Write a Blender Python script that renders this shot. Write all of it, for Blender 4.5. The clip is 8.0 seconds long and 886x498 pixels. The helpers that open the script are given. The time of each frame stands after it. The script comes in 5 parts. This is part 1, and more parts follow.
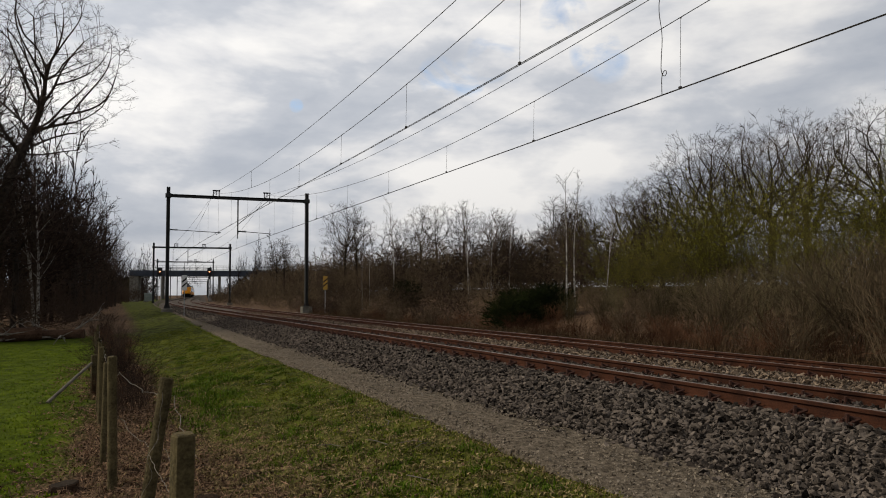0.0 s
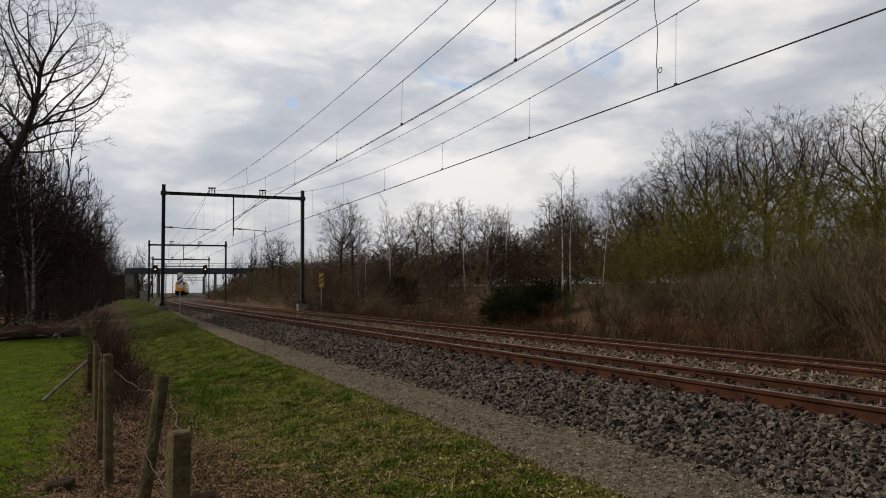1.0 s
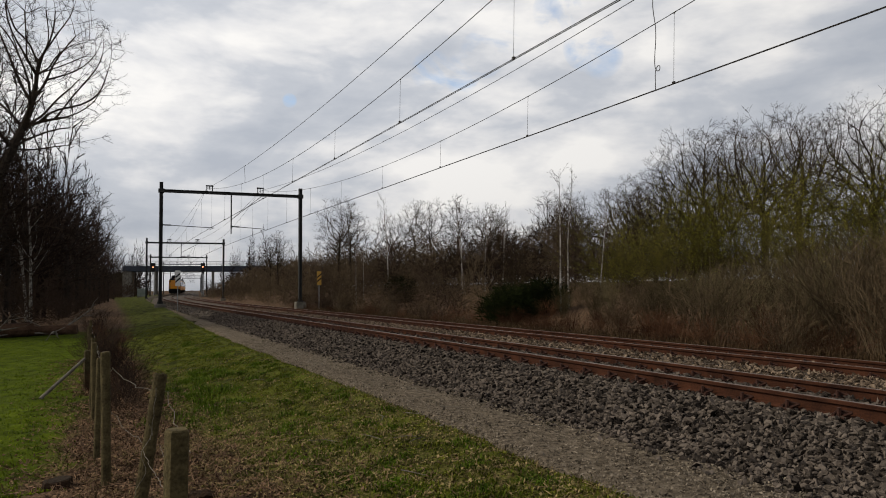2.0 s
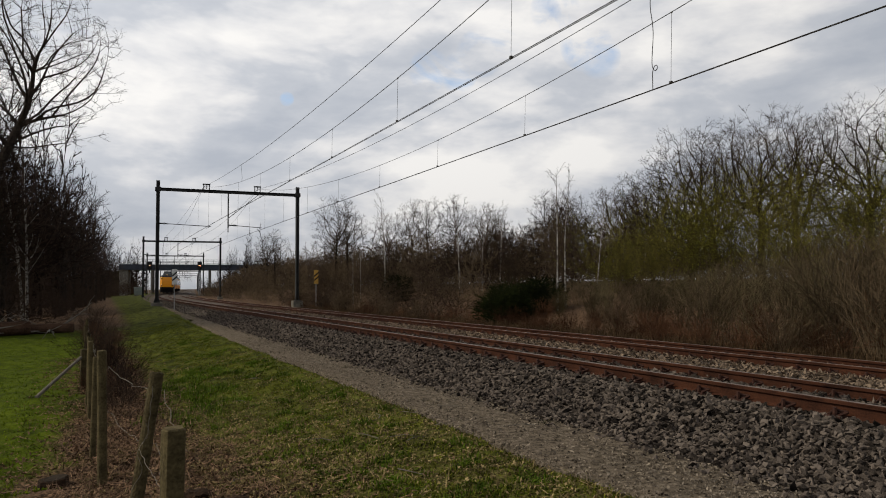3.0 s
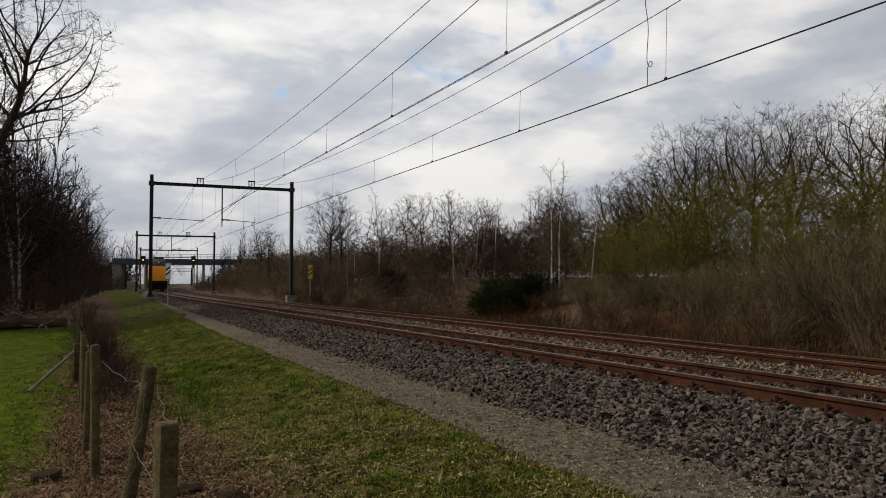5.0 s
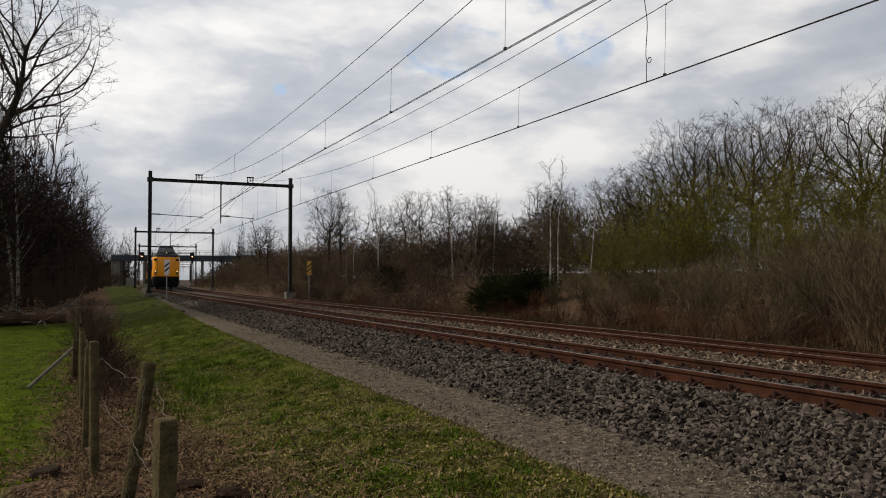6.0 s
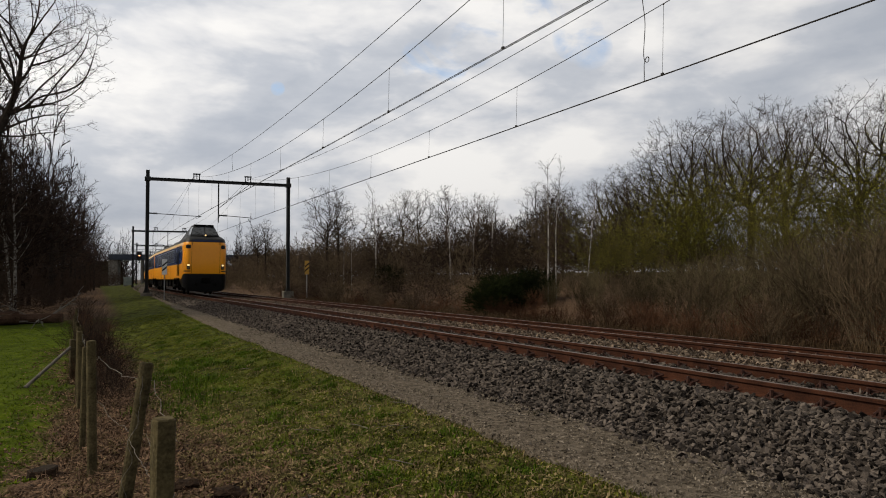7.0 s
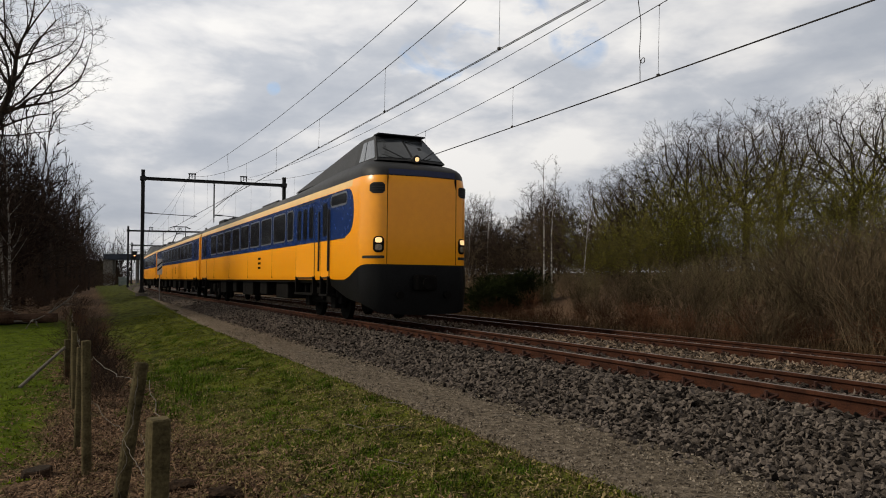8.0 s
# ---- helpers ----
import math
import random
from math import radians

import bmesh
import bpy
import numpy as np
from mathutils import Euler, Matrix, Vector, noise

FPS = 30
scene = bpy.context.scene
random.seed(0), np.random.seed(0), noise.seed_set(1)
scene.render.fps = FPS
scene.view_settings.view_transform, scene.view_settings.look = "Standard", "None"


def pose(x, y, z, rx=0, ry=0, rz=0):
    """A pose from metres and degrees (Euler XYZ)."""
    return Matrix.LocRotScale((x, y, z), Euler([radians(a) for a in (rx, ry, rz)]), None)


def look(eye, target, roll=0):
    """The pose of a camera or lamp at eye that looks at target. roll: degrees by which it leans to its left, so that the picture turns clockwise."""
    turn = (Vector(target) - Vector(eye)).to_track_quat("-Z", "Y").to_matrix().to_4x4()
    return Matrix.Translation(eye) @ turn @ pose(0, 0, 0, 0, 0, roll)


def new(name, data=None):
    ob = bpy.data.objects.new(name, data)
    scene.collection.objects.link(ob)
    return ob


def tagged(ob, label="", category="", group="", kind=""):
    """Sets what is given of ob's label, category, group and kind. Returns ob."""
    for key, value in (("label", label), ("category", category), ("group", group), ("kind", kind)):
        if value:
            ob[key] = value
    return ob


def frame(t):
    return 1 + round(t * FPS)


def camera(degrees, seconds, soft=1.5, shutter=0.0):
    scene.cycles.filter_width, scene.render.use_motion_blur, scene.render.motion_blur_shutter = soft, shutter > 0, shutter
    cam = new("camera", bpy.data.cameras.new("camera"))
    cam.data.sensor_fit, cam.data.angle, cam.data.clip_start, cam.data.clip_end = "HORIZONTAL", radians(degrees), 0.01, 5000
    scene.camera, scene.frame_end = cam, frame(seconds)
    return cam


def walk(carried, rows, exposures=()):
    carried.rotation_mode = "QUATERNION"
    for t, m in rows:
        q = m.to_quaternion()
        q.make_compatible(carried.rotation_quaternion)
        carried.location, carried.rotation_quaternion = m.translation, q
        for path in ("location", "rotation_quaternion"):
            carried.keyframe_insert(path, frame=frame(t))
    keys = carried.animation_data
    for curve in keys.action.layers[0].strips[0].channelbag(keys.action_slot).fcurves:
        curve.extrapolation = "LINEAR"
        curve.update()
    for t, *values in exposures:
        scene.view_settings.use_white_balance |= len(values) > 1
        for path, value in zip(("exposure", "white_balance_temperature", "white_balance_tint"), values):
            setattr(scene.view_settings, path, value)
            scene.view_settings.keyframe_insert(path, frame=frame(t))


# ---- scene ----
# ---- camera ----
cam = camera(61.0, 8.0, soft=1.0)
EYE = Vector((-6.553, 0.0, 1.126))
AIM = [  # seconds, heading from +Y towards +X, pitch, roll in degrees
    (0.00, 23.542, 3.325, -0.378),
    (0.50, 23.760, 3.247, -0.404),
    (1.00, 23.844, 3.096, -0.512),
    (1.50, 23.904, 3.011, -0.497),
    (3.00, 24.221, 2.875, -0.358),
    (3.50, 24.303, 2.856, -0.278),
    (4.00, 24.464, 2.778, -0.159),
    (4.50, 24.584, 2.678, -0.131),
    (6.00, 24.734, 2.230, -0.207),
    (6.50, 24.768, 2.192, -0.186),
    (7.00, 24.897, 2.181, -0.200),
    (7.50, 25.067, 2.170, -0.201),
    (8.00, 25.215, 2.202, -0.119),
]


def aim(heading, pitch, roll):
    h, p = radians(heading), radians(pitch)
    way = Vector((math.sin(h) * math.cos(p), math.cos(h) * math.cos(p), math.sin(p)))
    return look(EYE, EYE + way, roll)


walk(cam, [(t, aim(a, b, c)) for t, a, b, c in AIM], [(0.0, 0.0), (8.0, 0.0)])

# ---- the line of the railway: rail A runs along Y, bending slightly ----
SPACING = 3.72      # between the two tracks
GAUGE = 1.505       # between rail head centres
HEADING = [(-400, 0), (0, 0), (20, -.0108), (40, -.0136), (60, -.006), (80, .012), (100, .034), (130, .062), (165, .1), (200, .104), (3000, .104)]
_ys = np.arange(-400, 1500.1, 0.5)
_hs = np.interp(_ys, [a for a, b in HEADING], [b for a, b in HEADING])
_xs = np.concatenate([[0], np.cumsum((_hs[1:] + _hs[:-1]) / 2 * 0.5)])
_xs = _xs - np.interp(0, _ys, _xs)


def bend(y):
    """Heading of the line at y."""
    return float(np.interp(y, _ys, _hs))


def at(y, off=0.0, z=0.0):
    """A point off metres beside rail A."""
    a = bend(y)
    return Vector((float(np.interp(y, _ys, _xs)) + off * math.cos(a), y - off * math.sin(a), z))


def along(y, off=0.0, z=0.0):
    """A pose beside rail A: local Y runs along the line."""
    p = at(y, off, z)
    return Matrix.Translation(p) @ pose(0, 0, 0, 0, 0, -math.degrees(bend(y)))


# ---- world and sun ----
SUN_AZ, SUN_EL = radians(-68), radians(40)   # azimuth from +Y towards +X


def make_world():
    w = bpy.data.worlds.new("world")
    scene.world = w
    w.use_nodes = True
    nt = w.node_tree
    N, L = nt.nodes, nt.links
    N.clear()
    out, bg = N.new("ShaderNodeOutputWorld"), N.new("ShaderNodeBackground")
    sky = N.new("ShaderNodeTexSky")
    sky.sky_type = "NISHITA"
    sky.sun_disc = False
    sky.sun_elevation, sky.sun_rotation = SUN_EL, SUN_AZ
    tc = N.new("ShaderNodeTexCoord")

    def math_node(op, a, b=None, clamp=False):
        n = N.new("ShaderNodeMath")
        n.operation, n.use_clamp = op, clamp
        for i, v in enumerate((a, b)):
            if v is None:
                continue
            if hasattr(v, "is_linked"):
                L.new(v, n.inputs[i])
            else:
                n.inputs[i].default_value = v
        return n.outputs[0]

    def ramp(fac, stops):
        n = N.new("ShaderNodeValToRGB")
        e = n.color_ramp.elements
        while len(e) < len(stops):
            e.new(0.5)
        for k, (p, c) in zip(e, stops):
            k.position, k.color = p, (*c, 1)
        L.new(fac, n.inputs[0])
        return n.outputs[0]

    def noise_at(scale, detail, rough, stretch, shift=0.0, swirl=0.0):
        m = N.new("ShaderNodeMapping")
        m.inputs["Scale"].default_value = stretch
        m.inputs["Location"].default_value = (shift, shift * .7, 0)
        L.new(tc.outputs["Generated"], m.inputs[0])
        n = N.new("ShaderNodeTexNoise")
        n.inputs["Scale"].default_value, n.inputs["Detail"].default_value, n.inputs["Roughness"].default_value = scale, detail, rough
        n.inputs["Distortion"].default_value = swirl
        L.new(m.outputs[0], n.inputs["Vector"])
        return n.outputs[0]

    sep = N.new("ShaderNodeSeparateXYZ")
    L.new(tc.outputs["Generated"], sep.inputs[0])
    big = noise_at(2.7, 6, .55, (1, 1, 2.7), 3.1, .15)
    fine = noise_at(8.0, 8, .52, (1, 1, 2.4), 1.3, .25)
    mix = math_node("ADD", math_node("MULTIPLY", big, .72), math_node("MULTIPLY", fine, .28))
    clouds = ramp(mix, [(.40, (.50, .535, .60)), (.47, (.61, .635, .685)), (.52, (.80, .80, .815)), (.585, (.99, .97, .945))])

    # glow of the veiled sun
    sunway = Vector((math.sin(SUN_AZ) * math.cos(SUN_EL), math.cos(SUN_AZ) * math.cos(SUN_EL), math.sin(SUN_EL)))

    def toward(v):
        d = N.new("ShaderNodeVectorMath")
        d.operation = "DOT_PRODUCT"
        L.new(tc.outputs["Generated"], d.inputs[0])
        d.inputs[1].default_value = v
        return d.outputs["Value"]

    glow = math_node("POWER", math_node("MAXIMUM", toward(sunway), 0.0), 3.0)
    low = math_node("POWER", math_node("SUBTRACT", 1.0, math_node("ABSOLUTE", sep.outputs["Z"]), True), 10.0)
    high = math_node("MULTIPLY", math_node("SUBTRACT", sep.outputs["Z"], .38), 2.0, True)
    away = math_node("MULTIPLY", math_node("SUBTRACT", .25, toward(Vector((math.sin(SUN_AZ + .35), math.cos(SUN_AZ + .35), 0)))), .16, True)
    lift = math_node("ADD", math_node("ADD", math_node("SUBTRACT", math_node("ADD", math_node("SUBTRACT", 1.03, math_node("MULTIPLY", high, .62)), math_node("MULTIPLY", toward(Vector((-.91, .41, 0))), .07)), away), math_node("MULTIPLY", glow, .55)), math_node("MULTIPLY", low, -.33))
    lit = N.new("ShaderNodeVectorMath")
    lit.operation = "SCALE"
    L.new(clouds, lit.inputs[0])
    L.new(lift, lit.inputs["Scale"])

    # openings of blue in the cloud cover
    blue = N.new("ShaderNodeVectorMath")
    blue.operation = "SCALE"
    L.new(sky.outputs[0], blue.inputs[0])
    blue.inputs["Scale"].default_value = .19
    gaps = None
    for way, size in BLUE_GAPS:
        g = math_node("MULTIPLY", math_node("SUBTRACT", toward(Vector(way).normalized()), math.cos(radians(size))), 1.7 / (1 - math.cos(radians(size))), True)
        gaps = g if gaps is None else math_node("MAXIMUM", gaps, g)
    rag = math_node("MULTIPLY", math_node("SUBTRACT", noise_at(13, 8, .6, (1, 1, 1.8), 5.0, .6), .40), 5.0, True)
    open_ = math_node("MULTIPLY", math_node("MULTIPLY", math_node("POWER", gaps, .7), rag), .62, True)
    m = N.new("ShaderNodeMix")
    m.data_type = "RGBA"
    L.new(open_, m.inputs[0])
    L.new(lit.outputs[0], m.inputs[6])
    L.new(blue.outputs[0], m.inputs[7])
    L.new(m.outputs[2], bg.inputs[0])
    bg.inputs[1].default_value = 0.92
    L.new(bg.outputs[0], out.inputs[0])


BLUE_GAPS = [((.379, .882, .28), 1.6), ((.413, .868, .276), 1.5), ((.436, .849, .30), 1.8), ((.461, .833, .306), 1.3), ((.55, .778, .303), 1.9), ((.565, .773, .289), 1.6), ((.209, .948, .241), .55),
             ((.51, .787, .346), 1.8), ((-.6, -.5, .6), 14), ((.6, -.6, .5), 12)]
make_world()
sun = new("sun", bpy.data.lights.new("sun", "SUN"))
sun.data.energy, sun.data.angle, sun.data.color = 2.7, radians(6), (1, .89, .70)
sun.matrix_world = look((0, 0, 60), Vector((0, 0, 60)) - Vector((math.sin(SUN_AZ) * math.cos(SUN_EL), math.cos(SUN_AZ) * math.cos(SUN_EL), math.sin(SUN_EL))))


# ---- materials ----
def surface(name, dark, light, scale=4.0, rough=.8, bump=.2, metal=0.0, fine=30.0, spread=(.35, .65), random=0.0, spec=.5, island=False):
    """A surface whose colour wanders between dark and light at two scales, with fine relief."""
    m = bpy.data.materials.new(name)
    m.use_nodes = True
    N, L = m.node_tree.nodes, m.node_tree.links
    b = N["Principled BSDF"]
    b.inputs["Metallic"].default_value = metal
    b.inputs["Specular IOR Level"].default_value = spec
    tc = N.new("ShaderNodeTexCoord")
    n1, n2 = N.new("ShaderNodeTexNoise"), N.new("ShaderNodeTexNoise")
    for n, s in ((n1, scale), (n2, fine)):
        n.inputs["Scale"].default_value, n.inputs["Detail"].default_value = s, 5
        L.new(tc.outputs["Object"], n.inputs["Vector"])
    add = N.new("ShaderNodeMath")
    add.operation = "MULTIPLY_ADD"
    L.new(n2.outputs[0], add.inputs[0])
    add.inputs[1].default_value = .45
    half = N.new("ShaderNodeMath")
    half.operation = "MULTIPLY"
    L.new(n1.outputs[0], half.inputs[0])
    half.inputs[1].default_value = .55
    L.new(half.outputs[0], add.inputs[2])
    src = add.outputs[0]
    if random:
        info = N.new("ShaderNodeNewGeometry") if island else N.new("ShaderNodeObjectInfo")
        r = N.new("ShaderNodeMath")
        r.operation = "MULTIPLY_ADD"
        L.new(info.outputs["Random Per Island" if island else "Random"], r.inputs[0])
        r.inputs[1].default_value = random
        off = N.new("ShaderNodeMath")
        off.operation = "SUBTRACT"
        L.new(src, off.inputs[0])
        off.inputs[1].default_value = random / 2
        L.new(off.outputs[0], r.inputs[2])
        src = r.outputs[0]
    cr = N.new("ShaderNodeValToRGB")
    e = cr.color_ramp.elements
    e[0].position, e[0].color = spread[0], (*dark, 1)
    e[1].position, e[1].color = spread[1], (*light, 1)
    L.new(src, cr.inputs[0])
    L.new(cr.outputs[0], b.inputs["Base Color"])
    rr = N.new("ShaderNodeMapRange")
    rr.inputs["To Min"].default_value, rr.inputs["To Max"].default_value = max(0, rough - .12), min(1, rough + .12)
    L.new(n2.outputs[0], rr.inputs["Value"])
    L.new(rr.outputs[0], b.inputs["Roughness"])
    if bump:
        bp = N.new("ShaderNodeBump")
        bp.inputs["Strength"].default_value, bp.inputs["Distance"].default_value = bump, .02
        L.new(n2.outputs[0], bp.inputs["Height"])
        L.new(bp.outputs[0], b.inputs["Normal"])
    return m


def glowing(name, colour, strength):
    m = bpy.data.materials.new(name)
    m.use_nodes = True
    b = m.node_tree.nodes["Principled BSDF"]
    b.inputs["Base Color"].default_value = (*colour, 1)
    b.inputs["Emission Color"].default_value = (*colour, 1)
    b.inputs["Emission Strength"].default_value = strength
    return m


def ground_material():
    """Turf with worn, littered earth along the fence and the brush."""
    m = surface("turf", (.012, .015, .003), (.084, .094, .014), 2.6, .95, 1.0, 0, 34, (.40, .60), spec=.03)
    N, L = m.node_tree.nodes, m.node_tree.links
    b = N["Principled BSDF"]
    green = b.inputs["Base Color"].links[0].from_socket
    tc = N.new("ShaderNodeTexCoord")
    sep = N.new("ShaderNodeSeparateXYZ")
    L.new(tc.outputs["Object"], sep.inputs[0])

    def m2(op, a, c=None, clamp=False):
        n = N.new("ShaderNodeMath")
        n.operation, n.use_clamp = op, clamp
        for i, v in enumerate((a, c)):
            if v is None:
                continue
            if hasattr(v, "is_linked"):
                L.new(v, n.inputs[i])
            else:
                n.inputs[i].default_value = v
        return n.outputs[0]

    nz = N.new("ShaderNodeTexNoise")
    nz.inputs["Scale"].default_value, nz.inputs["Detail"].default_value = .9, 6
    L.new(tc.outputs["Object"], nz.inputs["Vector"])
    wob = m2("MULTIPLY", m2("SUBTRACT", nz.outputs[0], .5), 4.0)
    # a strip of litter along the fence, and all beyond the second track
    d = m2("ABSOLUTE", m2("ADD", sep.outputs["X"], 6.15))
    strip = m2("MULTIPLY", m2("SUBTRACT", m2("ADD", m2("MAXIMUM", m2("SUBTRACT", 1.75, m2("MULTIPLY", sep.outputs["Y"], .055)), .35), m2("MULTIPLY", wob, .7)), m2("MULTIPLY", d, 1.1)), 2.2, True)
    right = m2("MULTIPLY", m2("SUBTRACT", m2("ADD", sep.outputs["X"], m2("MULTIPLY", wob, .3)), 7.0), 2.0, True)
    leftwood = m2("MULTIPLY", m2("SUBTRACT", m2("ADD", sep.outputs["Y"], wob), 39.0), .7, True)
    leftonly = m2("MULTIPLY", m2("MULTIPLY", m2("SUBTRACT", -5.2, sep.outputs["X"]), 1.5, True), leftwood)
    mask = m2("MAXIMUM", m2("MAXIMUM", strip, right), leftonly, True)
    lit = N.new("ShaderNodeTexNoise")
    lit.inputs["Scale"].default_value, lit.inputs["Detail"].default_value = 28, 6
    L.new(tc.outputs["Object"], lit.inputs["Vector"])
    cr = N.new("ShaderNodeValToRGB")
    e = cr.color_ramp.elements
    e[0].position, e[0].color = .35, (.014, .009, .006, 1)
    e[1].position, e[1].color = .66, (.145, .092, .057, 1)
    L.new(lit.outputs[0], cr.inputs[0])
    # lusher pasture behind the fence
    fg = N.new("ShaderNodeValToRGB")
    e = fg.color_ramp.elements
    e[0].position, e[0].color = .36, (.016, .025, .002, 1)
    e[1].position, e[1].color = .66, (.082, .110, .006, 1)
    L.new(b.inputs["Base Color"].links[0].from_node.inputs[0].links[0].from_socket, fg.inputs[0])
    pasture = m2("MULTIPLY", m2("SUBTRACT", m2("ADD", -6.9, m2("MULTIPLY", wob, .15)), sep.outputs["X"]), 2.5, True)
    gm = N.new("ShaderNodeMix")
    gm.data_type = "RGBA"
    L.new(pasture, gm.inputs[0])
    L.new(green, gm.inputs[6])
    L.new(fg.outputs[0], gm.inputs[7])
    # dry, thin turf on the near bank
    st = N.new("ShaderNodeValToRGB")
    e = st.color_ramp.elements
    e[0].position, e[0].color = .38, (.020, .016, .006, 1)
    e[1].position, e[1].color = .64, (.15, .125, .05, 1)
    L.new(lit.outputs[0], st.inputs[0])
    near = m2("MULTIPLY", m2("SUBTRACT", 16.0, sep.outputs["Y"]), .12, True)
    dry = m2("MULTIPLY", m2("MULTIPLY", m2("ADD", m2("MULTIPLY", wob, .55), .36), near, True), m2("MULTIPLY", m2("SUBTRACT", sep.outputs["X"], -6.9), 2.0, True))
    dm = N.new("ShaderNodeMix")
    dm.data_type = "RGBA"
    L.new(dry, dm.inputs[0])
    L.new(gm.outputs[2], dm.inputs[6])
    L.new(st.outputs[0], dm.inputs[7])
    mx = N.new("ShaderNodeMix")
    mx.data_type = "RGBA"
    L.new(mask, mx.inputs[0])
    L.new(dm.outputs[2], mx.inputs[6])
    L.new(cr.outputs[0], mx.inputs[7])
    L.new(mx.outputs[2], b.inputs["Base Color"])
    return m


M = {
    "turf": ground_material(),
    "gravel": surface("gravel", (.026, .020, .014), (.18, .147, .11), 14, .95, 1.0, 0, 75, (.36, .64), spec=.03),
    "ballast": surface("ballast", (.016, .0132, .011), (.135, .112, .094), 9, .95, .6, 0, 40, spec=.03),
    "stone": surface("stone", (.008, .0065, .0056), (.128, .105, .088), 14, .9, .4, 0, 90, (.1, .9), random=.95, spec=.03, island=True),
    "stone_one": surface("stone_one", (.008, .0065, .0056), (.128, .105, .088), 14, .9, .4, 0, 90, (.1, .9), random=.95, spec=.03),
    "stone_brown": surface("stone_brown", (.022, .015, .010), (.21, .158, .115), 14, .9, .4, 0, 90, (.1, .9), random=.9, spec=.03, island=True),
    "gravel_stone": surface("gravel_stone", (.035, .028, .021), (.25, .21, .165), 14, .9, .4, 0, 90, (.1, .9), random=.9, spec=.03, island=True),
    "rust": surface("rust", (.015, .0062, .004), (.062, .0235, .0125), 3, .9, .25, 0, 60, spec=.08),
    "railtop": surface("railtop", (.07, .046, .035), (.17, .125, .10), 6, .5, .05, .5, 80),
    "sleeper": surface("sleeper", (.03, .024, .019), (.10, .085, .07), 5, .95, .4, 0, 50, random=.3, spec=.03),
    "clip": surface("clip", (.016, .0065, .0045), (.055, .022, .014), 20, .8, .2, 0, 80, spec=.2),
    "steel": surface("steel", (.010, .010, .0105), (.032, .032, .031), 3, .65, .1, 0, 40, spec=.25),
    "galv": surface("galv", (.16, .17, .175), (.32, .33, .34), 3, .5, .1, .5, 40),
    "wire": surface("wire", (.012, .011, .010), (.03, .026, .023), 3, .7, 0, 0, 40, spec=.2),
    "concrete": surface("concrete", (.06, .054, .045), (.20, .185, .16), 2, .95, .4, 0, 30, spec=.1),
    "deck": surface("deck", (.022, .026, .036), (.05, .058, .075), .6, .8, .1, 0, 6, spec=.2),
    "cabinet": surface("cabinet", (.10, .12, .105), (.19, .21, .195), 2, .6, .1, 0, 30),
    "white": surface("white", (.5, .5, .5), (.72, .72, .71), 2, .5, .02, 0, 30),
    "signal_yellow": surface("signal_yellow", (.32, .17, .015), (.46, .26, .025), 2, .5, .02, 0, 30),
    "black": surface("black", (.004, .004, .0045), (.013, .013, .014), 3, .6, .05, 0, 40, spec=.25),
    "lamp_red": glowing("lamp_red", (1, .30, .14), 7.0),
    "lamp_white": glowing("lamp_white", (1, .66, .30), .9),
    "lamp_off": surface("lamp_off", (.10, .075, .05), (.22, .17, .11), 20, .15, .05, 0, 80),
    "yellow": surface("yellow", (.76, .275, .001), (.88, .345, .002), .5, .34, 0, 0, 7, (.25, .75), spec=.4),
    "blue": surface("blue", (.005, .018, .088), (.010, .032, .13), .5, .24, 0, 0, 7, (.25, .75), spec=.22),
    "cream": surface("cream", (.60, .36, .10), (.72, .46, .16), .8, .4, .02, 0, 6),
    "roofgrey": surface("roofgrey", (.028, .027, .026), (.07, .067, .063), 1.1, .7, .1, 0, 12, spec=.25),
    "cabgrey": surface("cabgrey", (.010, .010, .0105), (.024, .0235, .0235), 1.1, .55, .05, 0, 12, spec=.2),
    "apron": surface("apron", (.0015, .0015, .0016), (.006, .006, .006), 1.5, .38, .1, 0, 20, spec=.08),
    "under": surface("under", (.002, .0018, .0016), (.008, .007, .006), 3, .9, .3, 0, 30, spec=.05),
    "glassdark": surface("glassdark", (.004, .0045, .006), (.012, .0135, .016), 1, .1, .02, 0, 3, spec=.5),
    # pale base colour stands in for sky mirrored in the cab's side windows
    "glasscab": surface("glasscab", (.05, .055, .06), (.10, .105, .11), 1, .1, 0, 0, 5, spec=.9),
    # windscreen: a weaker sky reflection, likewise put into the base colour
    "glassfront": surface("glassfront", (.02, .022, .024), (.045, .048, .05), 1, .1, 0, 0, 4, spec=.8),
    "ramp": surface("ramp", (.014, .011, .007), (.05, .042, .022), .5, .95, .6, 0, 5, spec=.03),
    "winframe": surface("winframe", (.05, .055, .065), (.12, .125, .135), 2, .4, .02, 0, 20, spec=.5),
    "post": surface("post", (.021, .0165, .0075), (.098, .077, .037), 7, .95, .7, 0, 45, random=.2, spec=.1),
}


# ---- mesh helpers ----
def part(name, bm, material, parent=None, label="", smooth=False):
    me = bpy.data.meshes.new(name)
    bmesh.ops.recalc_face_normals(bm, faces=bm.faces)
    bm.to_mesh(me)
    bm.free()
    for x in material if isinstance(material, (list, tuple)) else [material]:
        me.materials.append(M[x])
    if smooth:
        me.polygons.foreach_set("use_smooth", [True] * len(me.polygons))
        me.set_sharp_from_angle(angle=radians(34))
    ob = new(name, me)
    ob.parent = parent
    return tagged(ob, label=label)


def thing(name, label, category, group="", kind="", m=None):
    ob = tagged(new(name), label, category, group, kind)
    if m is not None:
        ob.matrix_world = m
    return ob


